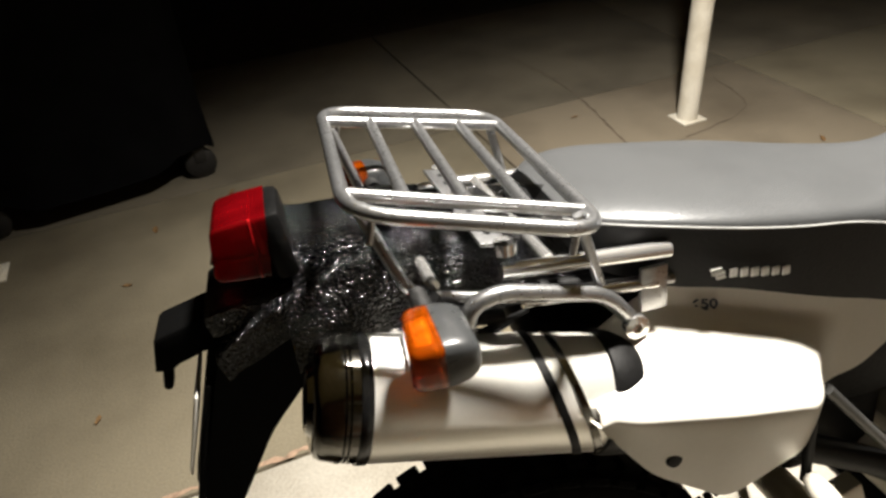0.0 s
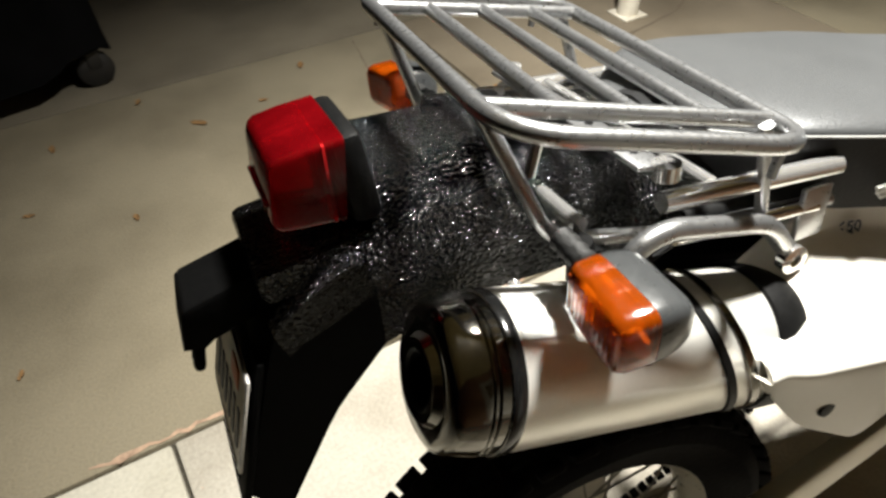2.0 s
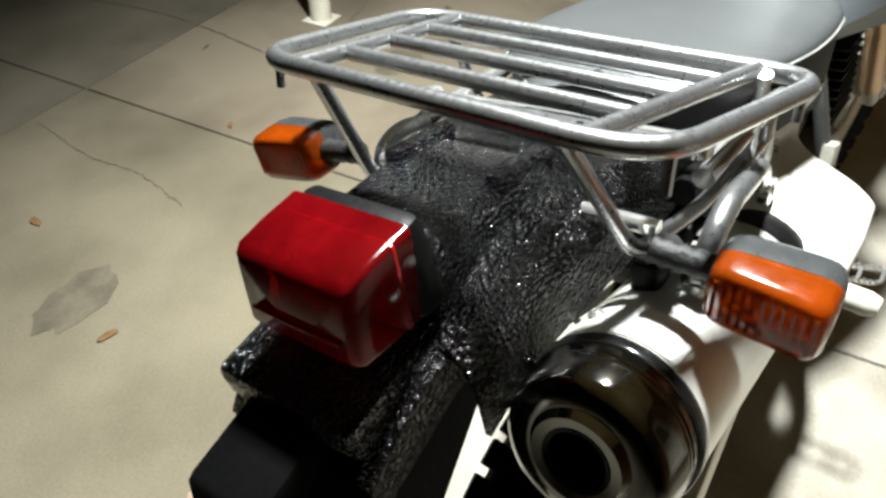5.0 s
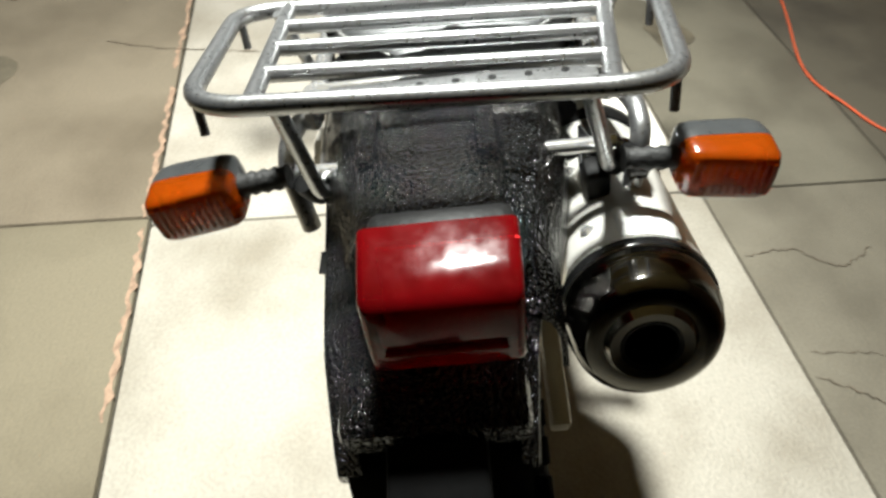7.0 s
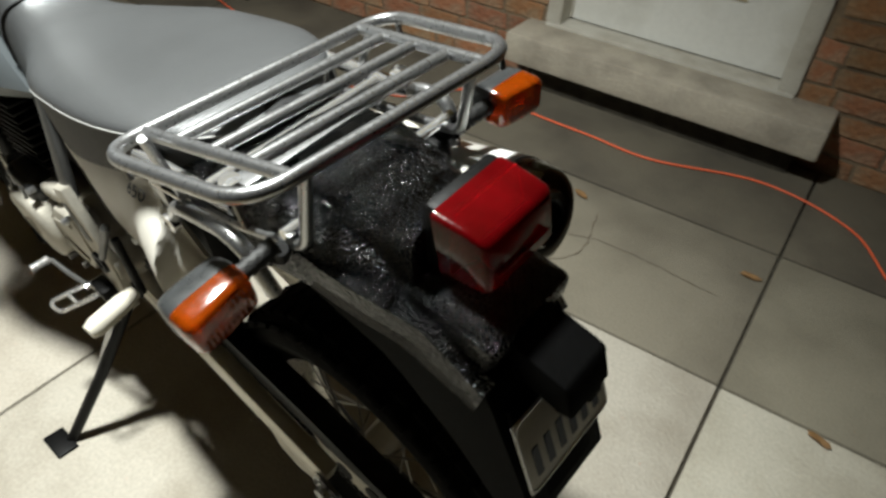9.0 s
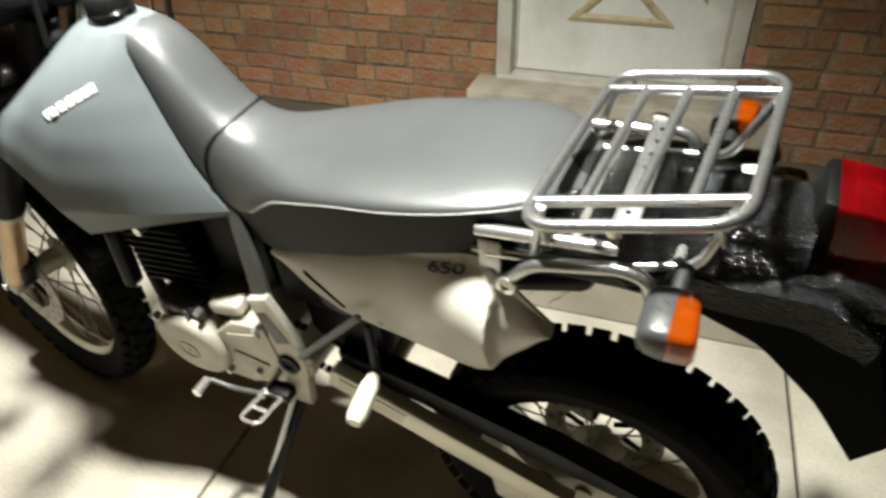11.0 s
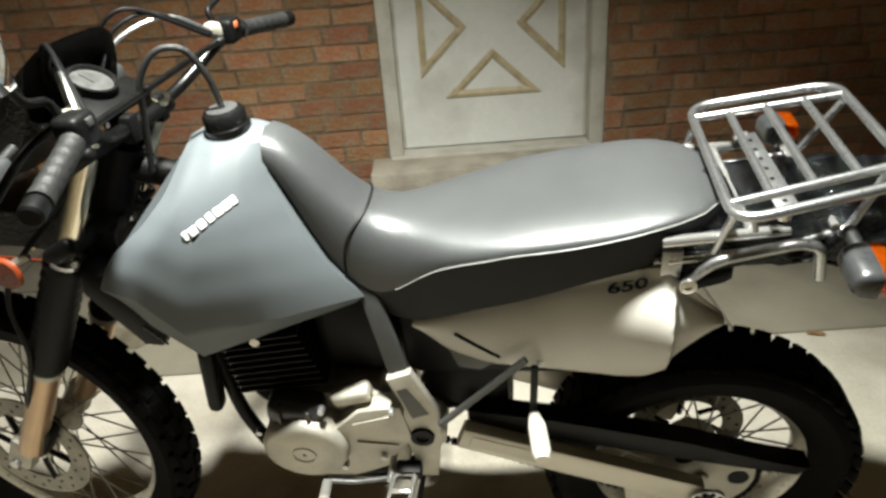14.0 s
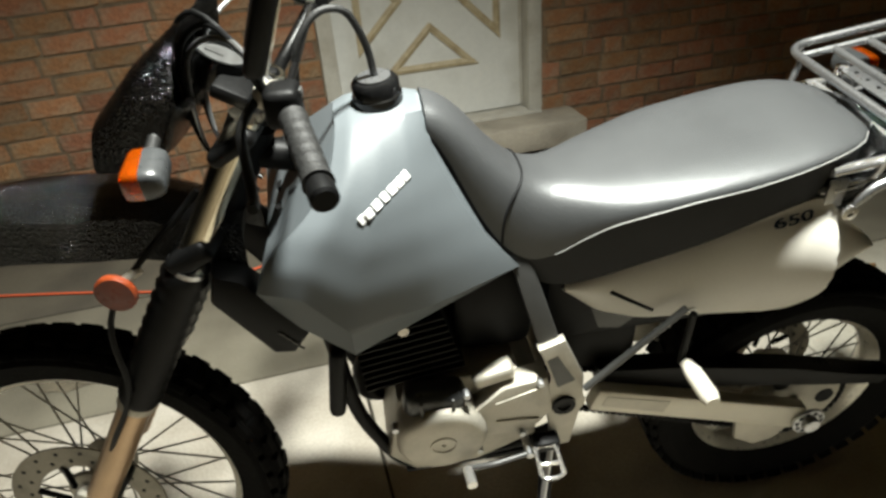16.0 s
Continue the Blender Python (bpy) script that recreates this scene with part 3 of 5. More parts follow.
for k in range(22):
    a = math.pi / 2 + math.pi * k / 22
    links.append((0.112 * math.cos(a), 0.318 + 0.112 * math.sin(a), a + math.pi / 2))
for k, (x, z, a) in enumerate(links):
    ob = link0 if k == 0 else new("chain_link", link0.data)
    ob.parent = chain
    ob.matrix_basis = Matrix.Translation((x, 0.063, z)) @ Matrix.Rotation(-a, 4, "Y")

# fuel tank
TU = [0, 0.35, 0.66, 0.86, 1]


def tank_lines(u):
    """Crease, lower edge and top edge of the tank's left flank at u, from its rear to its front."""
    crease = [lerp(u, TU, k) for k in ((0.616, 0.762, 0.890, 0.950, 1.008), (0.086, 0.148, 0.186, 0.186, 0.172), (0.822, 0.824, 0.826, 0.904, 0.914))]
    low = [lerp(u, TU, k) for k in ((0.640, 0.765, 0.892, 0.962, 1.004), (0.066, 0.112, 0.158, 0.156, 0.142), (0.790, 0.772, 0.752, 0.822, 0.868))]
    top = [lerp(u, TU, k) for k in ((0.748, 0.778, 0.815, 0.850, 0.872), (0.030, 0.040, 0.044, 0.040, 0.030), (1.092, 1.094, 1.094, 1.090, 1.082))]
    return crease, low, top


def tank_point(u, v):
    """A point of the flank: v from the crease to the top."""
    (xc, yc, zc), _, (xt, yt, zt) = tank_lines(u)
    rear = lerp(v, [0, 0.25, 0.5, 0.75, 1], [0, 0.40, 0.70, 0.90, 1.0])
    fore = lerp(v, [0, 0.2, 0.36, 0.55, 0.76, 0.9, 1], [0, 0.10, 0.28, 0.62, 0.88, 0.96, 1.0])
    fx = rear + (fore - rear) * u
    fy = lerp(v, [0, 0.2, 0.45, 0.65, 0.8, 0.9, 0.96, 1], [1.0, 0.965, 0.84, 0.66, 0.46, 0.28, 0.14, 0.0])
    return (xc + (xt - xc) * fx, yt + (yc - yt) * fy, zc + (zt - zc) * v ** 0.96)


def tank_bm():
    bm = bmesh.new()
    nu, nv = 50, 28
    rows = []
    for i in range(nu + 1):
        u = i / nu
        crease, low, top = (Vector(q) for q in tank_lines(u))
        col = [Vector((low.x, 0.0, low.z + 0.02)), Vector((low.x, low.y * 0.6, low.z + 0.006)), low, low.lerp(crease, 0.5), low.lerp(crease, 0.94)]
        smooth = [sum((Vector(tank_point(min(1, max(0, u + du)), min(1, max(0, j / nv + dv)))) for du in (-0.03, 0, 0.03) for dv in (-0.04, 0, 0.04)), Vector()) / 9 for j in range(nv + 1)]
        col += [smooth[j].lerp(Vector(tank_point(u, j / nv)), max(0, 1 - j / 4)) for j in range(nv + 1)]
        col.append(Vector((top.x, 0.0, top.z + 0.006)))
        rows.append(col)
    left = [[bm.verts.new(q) for q in col] for col in rows]
    right = [[v if abs(v.co.y) < 1e-6 else bm.verts.new((v.co.x, -v.co.y, v.co.z)) for v in col] for col in left]
    for grid in (left, right):
        for a, b in zip(grid, grid[1:]):
            for j in range(len(a) - 1):
                q = [a[j], a[j + 1], b[j + 1], b[j]]
                if len(set(q)) >= 3:
                    bm.faces.new(list(dict.fromkeys(q)))
    for k in (0, -1):
        loop = left[k] + right[k][::-1]
        bm.faces.new(list(dict.fromkeys(loop)))
    return bm


part("fuel_tank", tank_bm(), GREY_PLASTIC, bike, "large matte grey plastic fuel tank", angle=30)
M_CAP = Matrix.Translation((0.806, 0, 1.098)) @ Matrix.Rotation(radians(4), 4, "Y") @ Matrix.Rotation(radians(90), 4, "X")
cap = part("filler_cap", lathe(bmesh.new(), [(0.0, -0.004), (0.036, -0.004), (0.036, 0.008), (0.034, 0.010), (0.034, 0.026), (0.030, 0.031), (0.008, 0.033), (0.0, 0.033)], M_CAP, 36), GLOSS_BLACK, bike, "black screw-on filler cap")
part("cap_disc", lathe(bmesh.new(), [(0.0, 0.0332), (0.024, 0.0318), (0.024, 0.0345), (0.0, 0.0352)], M_CAP, 28), STEEL, cap)
hose = rounded_path([(0.806, 0, 1.12), (0.812, 0.0, 1.18), (0.835, 0.005, 1.232), (0.872, 0.02, 1.238), (0.905, 0.035, 1.20), (0.915, 0.04, 1.13), (0.93, 0.045, 1.05)], 0.05, n=5)
part("breather_hose", tube(bmesh.new(), hose, 0.0052, 10), GRIP, bike, "dark grey rubber tank breather hose")
emblem = new("emblem")
emblem.parent = bike
tagged(emblem, "white raised maker's emblem as plain bars")
E0, E1 = Vector(tank_point(0.73, 0.575)), Vector(tank_point(0.37, 0.755))
for k in range(7):
    u, v = 0.715 - 0.0525 * k, 0.5825 + 0.02625 * k
    p, pv = (Vector(tank_point(*q)) for q in ((u, v), (u, v + 0.05)))
    e1 = (E1 - E0).normalized()
    nrm = e1.cross(pv - p).normalized()
    if nrm.y < 0:
        nrm = -nrm
    e2 = nrm.cross(e1)
    p = p - e2 * (p - E0).dot(e2)
    mm = Matrix((e1, e2, nrm)).transposed().to_4x4()
    part("emblem_bar", boxed(p + nrm * 0.0010, (0.0125 if k % 3 else 0.0105, 0.0135, 0.0022), 0.0008, mm, 1), DECAL_WHITE, emblem)

# seat
SX = [0.045, 0.06, 0.10, 0.15, 0.22, 0.30, 0.36, 0.42, 0.46, 0.50, 0.545, 0.58, 0.62, 0.66, 0.69, 0.715, 0.745]
S_TOP = [0.984, 0.994, 1.000, 0.998, 0.987, 0.976, 0.966, 0.955, 0.949, 0.945, 0.944, 0.949, 0.972, 1.022, 1.062, 1.092, 1.098]
S_HALF = [0.030, 0.080, 0.112, 0.132, 0.142, 0.143, 0.140, 0.131, 0.123, 0.113, 0.096, 0.086, 0.079, 0.073, 0.068, 0.060, 0.045]
S_PIPE = [0.982, 0.986, 0.985, 0.980, 0.966, 0.950, 0.942, 0.922, 0.910, 0.892, 0.848, 0.824, 0.830, 0.882, 0.945, 1.015, 1.080]
S_LOW = [0.945, 0.940, 0.928, 0.908, 0.896, 0.867, 0.845, 0.824, 0.806, 0.788, 0.768, 0.774, 0.800, 0.862, 0.930, 1.0, 1.06]


def seat_rings(lower, n=90):
    out = []
    for i in range(n + 1):
        x = SX[0] + (SX[-1] - SX[0]) * i / n
        top, half, pipe, low = (soft(x, SX, S) for S in (S_TOP, S_HALF, S_PIPE, S_LOW))
        ring = []
        if lower:
            for y, z in ((-half * 0.94, low), (half * 0.94, low), (half * 0.985, pipe), (0, pipe + 0.01), (-half * 0.985, pipe)):
                ring.append((x, y, z))
        else:
            k = 22
            for j in range(k + 1):
                a = math.pi * j / k
                ex = 0.60
                y = half * math.copysign(abs(math.cos(a)) ** ex, math.cos(a))
                z = pipe + (top - pipe) * math.sin(a) ** 0.85
                ring.append((x, y, z))
            ring.append((x, 0, pipe - 0.002))
        out.append(ring)
    return out


for lower, name, material, label in ((False, "seat_cushion", SEAT_VINYL, "silver-grey carbon-look vinyl seat cushion"), (True, "seat_skirt", SEAT_BLACK, "black vinyl seat side")):
    bm = bmesh.new()
    skin(bm, [[bm.verts.new(q) for q in ring] for ring in seat_rings(lower)])
    seat_part = part(name, bm, material, bike, label, angle=50)
for s in (1, -1):
    pts = [(x, s * (soft(x, SX, S_HALF) * 0.99 + 0.001), soft(x, SX, S_PIPE)) for x in np.linspace(0.05, 0.56, 50)]
    part("piping", tube(bmesh.new(), pts, 0.0015, 6), PIPING, bike, "thin pale piping along the seat seam")
seam = []
for j in range(25):
    a = math.pi * j / 24
    x = 0.600 + 0.042 * math.cos(a) ** 2
    half, top, pipe = soft(x, SX, S_HALF), soft(x, SX, S_TOP), soft(x, SX, S_PIPE)
    seam.append((x, (half + 0.001) * math.copysign(abs(math.cos(a)) ** 0.60, math.cos(a)), pipe + (top + 0.001 - pipe) * math.sin(a) ** 0.85))
part("seam", tube(bmesh.new(), seam, 0.0022, 6), SEAT_BLACK, bike)
bm = bmesh.new()
for k, w in enumerate((0.012, 0.014, 0.010)):
    box(bm, (0.198 + 0.003 * k, -0.1425, 0.926 - 0.005 * k), (w, 0.003, 0.0028), 0)
for k in range(6):
    box(bm, (0.218 + 0.0125 * k, -0.1430, 0.918 - 0.0025 * k), (0.009, 0.003, 0.010), 0.001, None, 1)
part("seat_emblem", bm, DECAL_WHITE, bike, "pale maker's mark as plain bars")

# side covers: a bulged panel with a flared rear top
def cover_point(s, drop, u, v):
    k = [j / 5 for j in range(6)]
    if s > 0:
        k = [j / 7 for j in range(8)]
        top = [(0.546, 0.773), (0.42, 0.824), (0.297, 0.869), (0.20, 0.900), (0.150, 0.910), (0.120, 0.884), (0.085, 0.852), (0.046, 0.817)]
        low = [(0.546, 0.757), (0.483, 0.707), (0.41, 0.690), (0.30, 0.687), (0.20, 0.682), (0.150, 0.693), (0.09, 0.757), (0.046, 0.811)]
    else:
        top = [(0.546, 0.773), (0.44, 0.816), (0.28, 0.874), (0.165, 0.906), (0.125, 0.896), (0.050, 0.846)]
        low = [(0.546, 0.757), (0.44, 0.708), (0.300, 0.712), (0.19, 0.674), (0.10, 0.738), (0.028, 0.834)]
    xt, zt = soft(u, k, [p[0] for p in top]), soft(u, k, [p[1] for p in top])
    xl, zl = soft(u, k, [p[0] for p in low]), soft(u, k, [p[1] for p in low])
    x, z = xl + (xt - xl) * v, zl + (zt - zl) * v
    if s > 0:
        y = soft(u, [0, 0.14, 0.3, 0.45, 0.7, 1], [0.080, 0.096, 0.114, 0.125, 0.128, 0.130]) + 0.016 * math.sin(math.pi * min(1, v * 1.1)) ** 0.7
        y += 0.040 * lerp(x, [0.02, 0.10, 0.120, 0.128, 0.17, 0.22, 0.29], [0.05, 0.20, 0.34, 0.95, 0.66, 0.25, 0.0]) * soft(z, [0.70, 0.76, 0.828, 0.850, 0.905], [0.45, 0.92, 1.0, 0.86, 0.0])
    else:
        g = soft(u, [0, 0.28, 0.33, 0.41, 0.9, 1], [0.0, 0.0, 0.25, 1.0, 1.0, 0.9])
        crease = lerp(x, [0.05, 0.12, 0.20, 0.30, 0.36, 0.44], [0.882, 0.888, 0.872, 0.832, 0.800, 0.790])
        bend = lerp(x, [0.02, 0.03, 0.27, 0.40], [0.848, 0.846, 0.792, 0.770])
        crease = min(crease, zt - 0.006)
        bend = max(min(bend, crease - 0.01), zl + 0.004)
        flat = [zl, zl + (zt - zl) * 0.40, zl + (zt - zl) * 0.52, zl + (zt - zl) * 0.78, zt]
        knots = [zl, bend - 0.008, bend + 0.004, crease, zt]
        z = lerp(v, [0, 0.40, 0.52, 0.78, 1], [p * (1 - g) + q * g for p, q in zip(flat, knots)])
        y = soft(u, [0, 0.3, 0.6, 1], [0.085, 0.112, 0.118, 0.114]) + g * lerp(v, [0, 0.2, 0.36, 0.42, 0.48, 0.54, 0.74, 0.79, 1], [0.082, 0.094, 0.102, 0.103, 0.098, 0.090, 0.016, 0.004, 0.0])
    return x, y * s, z


def side_cover(s, drop):
    bm = bmesh.new()
    nu, nv = 76, 34
    fr = [[cover_point(s, drop, i / nu, j / nv) for j in range(nv + 1)] for i in range(nu + 1)]
    outer = [[bm.verts.new(q) for q in row] for row in fr]
    inner = [[bm.verts.new((x, y - s * 0.005, z)) for x, y, z in row] for row in fr]
    for g in (outer, inner):
        for a, b in zip(g, g[1:]):
            for j in range(nv):
                bm.faces.new((a[j], a[j + 1], b[j + 1], b[j]))
    edge_o = outer[0] + [r[-1] for r in outer[1:]] + outer[-1][-2::-1] + [r[0] for r in outer[-2:0:-1]]
    edge_i = inner[0] + [r[-1] for r in inner[1:]] + inner[-1][-2::-1] + [r[0] for r in inner[-2:0:-1]]
    for k in range(len(edge_o)):
        bm.faces.new((edge_o[k], edge_o[(k + 1) % len(edge_o)], edge_i[(k + 1) % len(edge_o)], edge_i[k]))
    return bm


def cover_surface(s, drop, n=150):
    """Samples of a cover's outer face, to lay decals on it."""
    return np.array([cover_point(s, drop, i / n, j / n) for i in range(n + 1) for j in range(n + 1)])


def surface_y(samples, x, z):
    d = (samples[:, 0] - x) ** 2 + (samples[:, 2] - z) ** 2
    k = np.argsort(d)[:6]
    w = 1.0 / (d[k] + 1e-8)
    return float((samples[k, 1] * w).sum() / w.sum())


left_cover = part("side_cover", side_cover(1, 0.0), WHITE_PLASTIC, bike, "white plastic side cover with a slot", angle=50)
right_cover = part("side_cover", side_cover(-1, 0.11), WHITE_PLASTIC, bike, "white plastic side cover over the exhaust", angle=50)
for s, drop, cover, x0, z0, slope in ((1, 0.0, left_cover, 0.196, 0.8800, 0.30), (-1, 0.11, right_cover, 0.200, 0.8755, 0.26)):
    samples = cover_surface(s, drop)
    decal = writing("number_decal", "650", 0.0195 if s > 0 else 0.0145, Matrix(), DECAL_BLUE, cover, 0.0, 0.0005)
    for v in decal.data.vertices:
        a, b = v.co.x * (2.0 if s > 0 else 1.5), v.co.y
        x = x0 - s * a
        z = z0 + s * a * slope + b
        v.co = (x, surface_y(samples, x, z) + s * 0.0042, z)
    if s > 0:
        slot_pts = [(0.467 - 0.074 * k / 8, 0.758 - 0.045 * k / 8) for k in range(9)]
        part("slot", tube(bmesh.new(), [(x, surface_y(samples, x, z) - 0.0015, z) for x, z in slot_pts], 0.0042, 8), BLACK, left_cover, "dark slot")
        part("screw", turned(lathe(bmesh.new(), [(0.0, 0.0), (0.007, 0.0), (0.006, 0.004), (0.0, 0.005)], None, 12), Matrix.Translation((0.325, surface_y(samples, 0.325, 0.706) - 0.001, 0.706))), STEEL, left_cover)
    else:
        part("hole_plug", turned(lathe(bmesh.new(), [(0.0, 0.0), (0.009, 0.0), (0.008, -0.003), (0.0, -0.0035)], None, 16), Matrix.Translation((0.118, surface_y(samples, 0.118, 0.760) + 0.001, 0.760))), BLACK, right_cover)

# luggage rack: steel tube loop, two long rails, three bars and legs
RACK_M = Matrix(((1, 0.040, 0, -0.038), (-0.050, 1, 0, 0.010), (-0.228, 0.034, 1, 1.046), (0, 0, 0, 1)))


def rp(x, y, z=0.0):
    """A point of the rack: x along the bike, y across, z above its plane."""
    return RACK_M @ Vector((x, y, z))


rack = new("luggage_rack")
rack.parent = bike
tagged(rack, "brushed steel tube luggage rack")
HL = 0.108
loop = rounded_path([rp(-HL, 0.158), rp(HL, 0.184), rp(HL, -0.184), rp(-HL, -0.158)], 0.045, True, 8)
part("outer_loop", tube(bmesh.new(), loop, 0.0072, 12, True), STEEL, rack)
for s in (1, -1):
    part("long_rail", rod(bmesh.new(), rp(-HL, s * 0.114), rp(HL, s * 0.138), 0.0065, 12), STEEL, rack)
for k in (1, 2, 3):
    x = HL * (k / 2 - 1)
    half = 0.114 + 0.024 * k / 4
    part("cross_bar", rod(bmesh.new(), rp(x, -half), rp(x, half), 0.0062, 12), STEEL, rack)
for s in (1, -1):
    leg = rounded_path([rp(-HL + 0.006, s * 0.100, -0.006), (-0.105, s * 0.112, 0.958), (0.0, s * 0.122, 0.935), (0.16, s * 0.125, 0.918)], 0.02)
    part("rear_leg", tube(bmesh.new(), leg, 0.0060, 10), STEEL, rack)
    part("hook", tube(bmesh.new(), [rp(-HL + 0.02, s * 0.157, -0.003), rp(-HL + 0.014, s * 0.157, -0.028)], 0.0035, 8), STEEL, rack)
    part("hook", tube(bmesh.new(), [rp(HL - 0.025, s * 0.176, -0.003), rp(HL - 0.03, s * 0.176, -0.026)], 0.0035, 8), STEEL, rack)
    part("front_leg", rod(bmesh.new(), rp(HL - 0.012, s * 0.146), (0.078, s * 0.130, 0.935), 0.0055, 10), STEEL, rack)
    part("mount_rail", rod(bmesh.new(), (0.152, s * 0.130, 0.955), (-0.02, s * 0.126, 0.970), 0.0085, 14), CHROME, rack, "chrome rack mounting tube")
    part("mount_rail", rod(bmesh.new(), (0.140, s * 0.128, 0.920), (0.0, s * 0.122, 0.930), 0.0070, 14), CHROME, rack, "chrome rack mounting tube")
    part("clamp", boxed((0.135, s * 0.131, 0.916), (0.030, 0.006, 0.05), 0.002), STEEL, rack)
    part("knob", turned(lathe(bmesh.new(), [(0.0, 0.0), (0.011, 0.0), (0.011, 0.012), (0.0, 0.013)], None, 16), Matrix.Translation((-0.012, s * 0.118, 0.985)) @ Matrix.Rotation(radians(90), 4, "X")), CHROME, rack)
part("centre_plate", boxed((-0.02, 0.0, 0.993), (0.030, 0.23, 0.004), 0.001, Matrix.Rotation(radians(11), 4, "Y")), STEEL, rack, "drilled steel strap")
for k in range(7):
    part("strap_hole", lathe(bmesh.new(), [(0.0, 0.0), (0.0035, 0.0), (0.0035, 0.0008), (0.0, 0.0008)], Matrix.Translation((-0.02, -0.09 + 0.03 * k, 0.9955)) @ Matrix.Rotation(radians(90), 4, "X"), 10), BLACK, rack)
for x in (-0.085, 0.03):
    part("stay", rod(bmesh.new(), (x, -0.12, 0.968), (x, 0.12, 0.968), 0.0065, 10), CHROME, rack)

# grab rails
for s in (1, -1):
    g = rounded_path([(0.112, s * 0.136, 0.886), (0.076, s * 0.142, 0.930), (-0.03, s * 0.148, 0.962), (-0.058, s * 0.148, 0.955), (-0.072, s * 0.140, 0.895)], 0.022)
    rail = part("grab_rail", tube(bmesh.new(), g, 0.0085, 12), STEEL, bike, "bent steel grab rail")
    part("bolt", turned(lathe(bmesh.new(), [(0.0, -0.004), (0.013, -0.004), (0.013, 0.005), (0.006, 0.006), (0.006, 0.003), (0.0, 0.003)], None, 16), Matrix.Translation((0.110, s * 0.142, 0.884)) @ (Matrix() if s > 0 else Matrix.Rotation(math.pi, 4, "Z"))), CHROME, rail)

# tail: coated rear fender in stepped sections
def fender_bm(stations, thick=0.006):
    """Stations of x, top z, half width, side drop; a roof-shaped shell."""
    bm = bmesh.new()
    outer, inner = [], []
    for x, z, h, d, lean in stations:
        prof = [(-h * 1.06, z - d), (-h * 1.02, z - d * 0.45), (-h * 0.93, z - 0.014), (-h * 0.80, z - 0.001), (-h * 0.3, z + 0.003), (h * 0.3, z + 0.003), (h * 0.80, z - 0.001), (h * 0.93, z - 0.014), (h * 1.02, z - d * 0.45), (h * 1.06, z - d)]
        outer.append([bm.verts.new((x + lean * (z - q) , y, q)) for y, q in prof])
        inner.append([bm.verts.new((x + lean * (z - q), y * 0.94, q - (thick if abs(y) < h * 0.9 else 0))) for y, q in prof])
    for g in (outer, inner):
        for a, b in zip(g, g[1:]):
            for j in range(len(a) - 1):
                bm.faces.new((a[j], a[j + 1], b[j + 1], b[j]))
    for a, b in ((outer[0], inner[0]), (outer[-1], inner[-1])):
        for j in range(len(a) - 1):
            bm.faces.new((a[j], a[j + 1], b[j + 1], b[j]))
    for j in (0, -1):
        for k in range(len(outer) - 1):
            bm.faces.new((outer[k][j], outer[k + 1][j], inner[k + 1][j], inner[k][j]))
    bmesh.ops.subdivide_edges(bm, edges=bm.edges[:], cuts=1, use_grid_fill=True)
    return bm


tail = new("rear_fender")
tail.parent = bike
tagged(tail, "glossy black pebble-coated rear fender")
part("tail_shell", fender_bm([(0.14, 0.930, 0.105, 0.055, 0), (0.02, 0.962, 0.104, 0.062, 0), (-0.07, 0.974, 0.101, 0.072, 0), (-0.135, 0.972, 0.090, 0.078, 0), (-0.18, 0.962, 0.080, 0.080, 0), (-0.24, 0.935, 0.078, 0.070, 0)]), TAR, tail, angle=30)
bm = bmesh.new()
rings = []
for x, h, z0, z1 in ((-0.075, 0.060, 0.945, 0.975), (-0.090, 0.058, 0.945, 0.986), (-0.120, 0.056, 0.942, 0.992), (-0.160, 0.054, 0.935, 0.994), (-0.205, 0.052, 0.930, 0.996), (-0.2265, 0.051, 0.928, 1.000)):
    rings.append([bm.verts.new((x, 0.009 + y * h, z)) for y, z in ((-1.08, z0), (-1.02, z1 - 0.014), (-0.92, z1 - 0.004), (-0.80, z1), (0.80, z1), (0.92, z1 - 0.004), (1.02, z1 - 0.014), (1.08, z0))])
skin(bm, rings)
part("lamp_neck", bm, TAR, tail, "black coated neck behind the tail lamp", angle=35)
for y in (-0.036, 0.054):
    part("neck_rib", boxed((-0.105, y, 0.986), (0.075, 0.016, 0.018), 0.005, Matrix.Rotation(radians(9), 4, "Y")), TAR, tail)
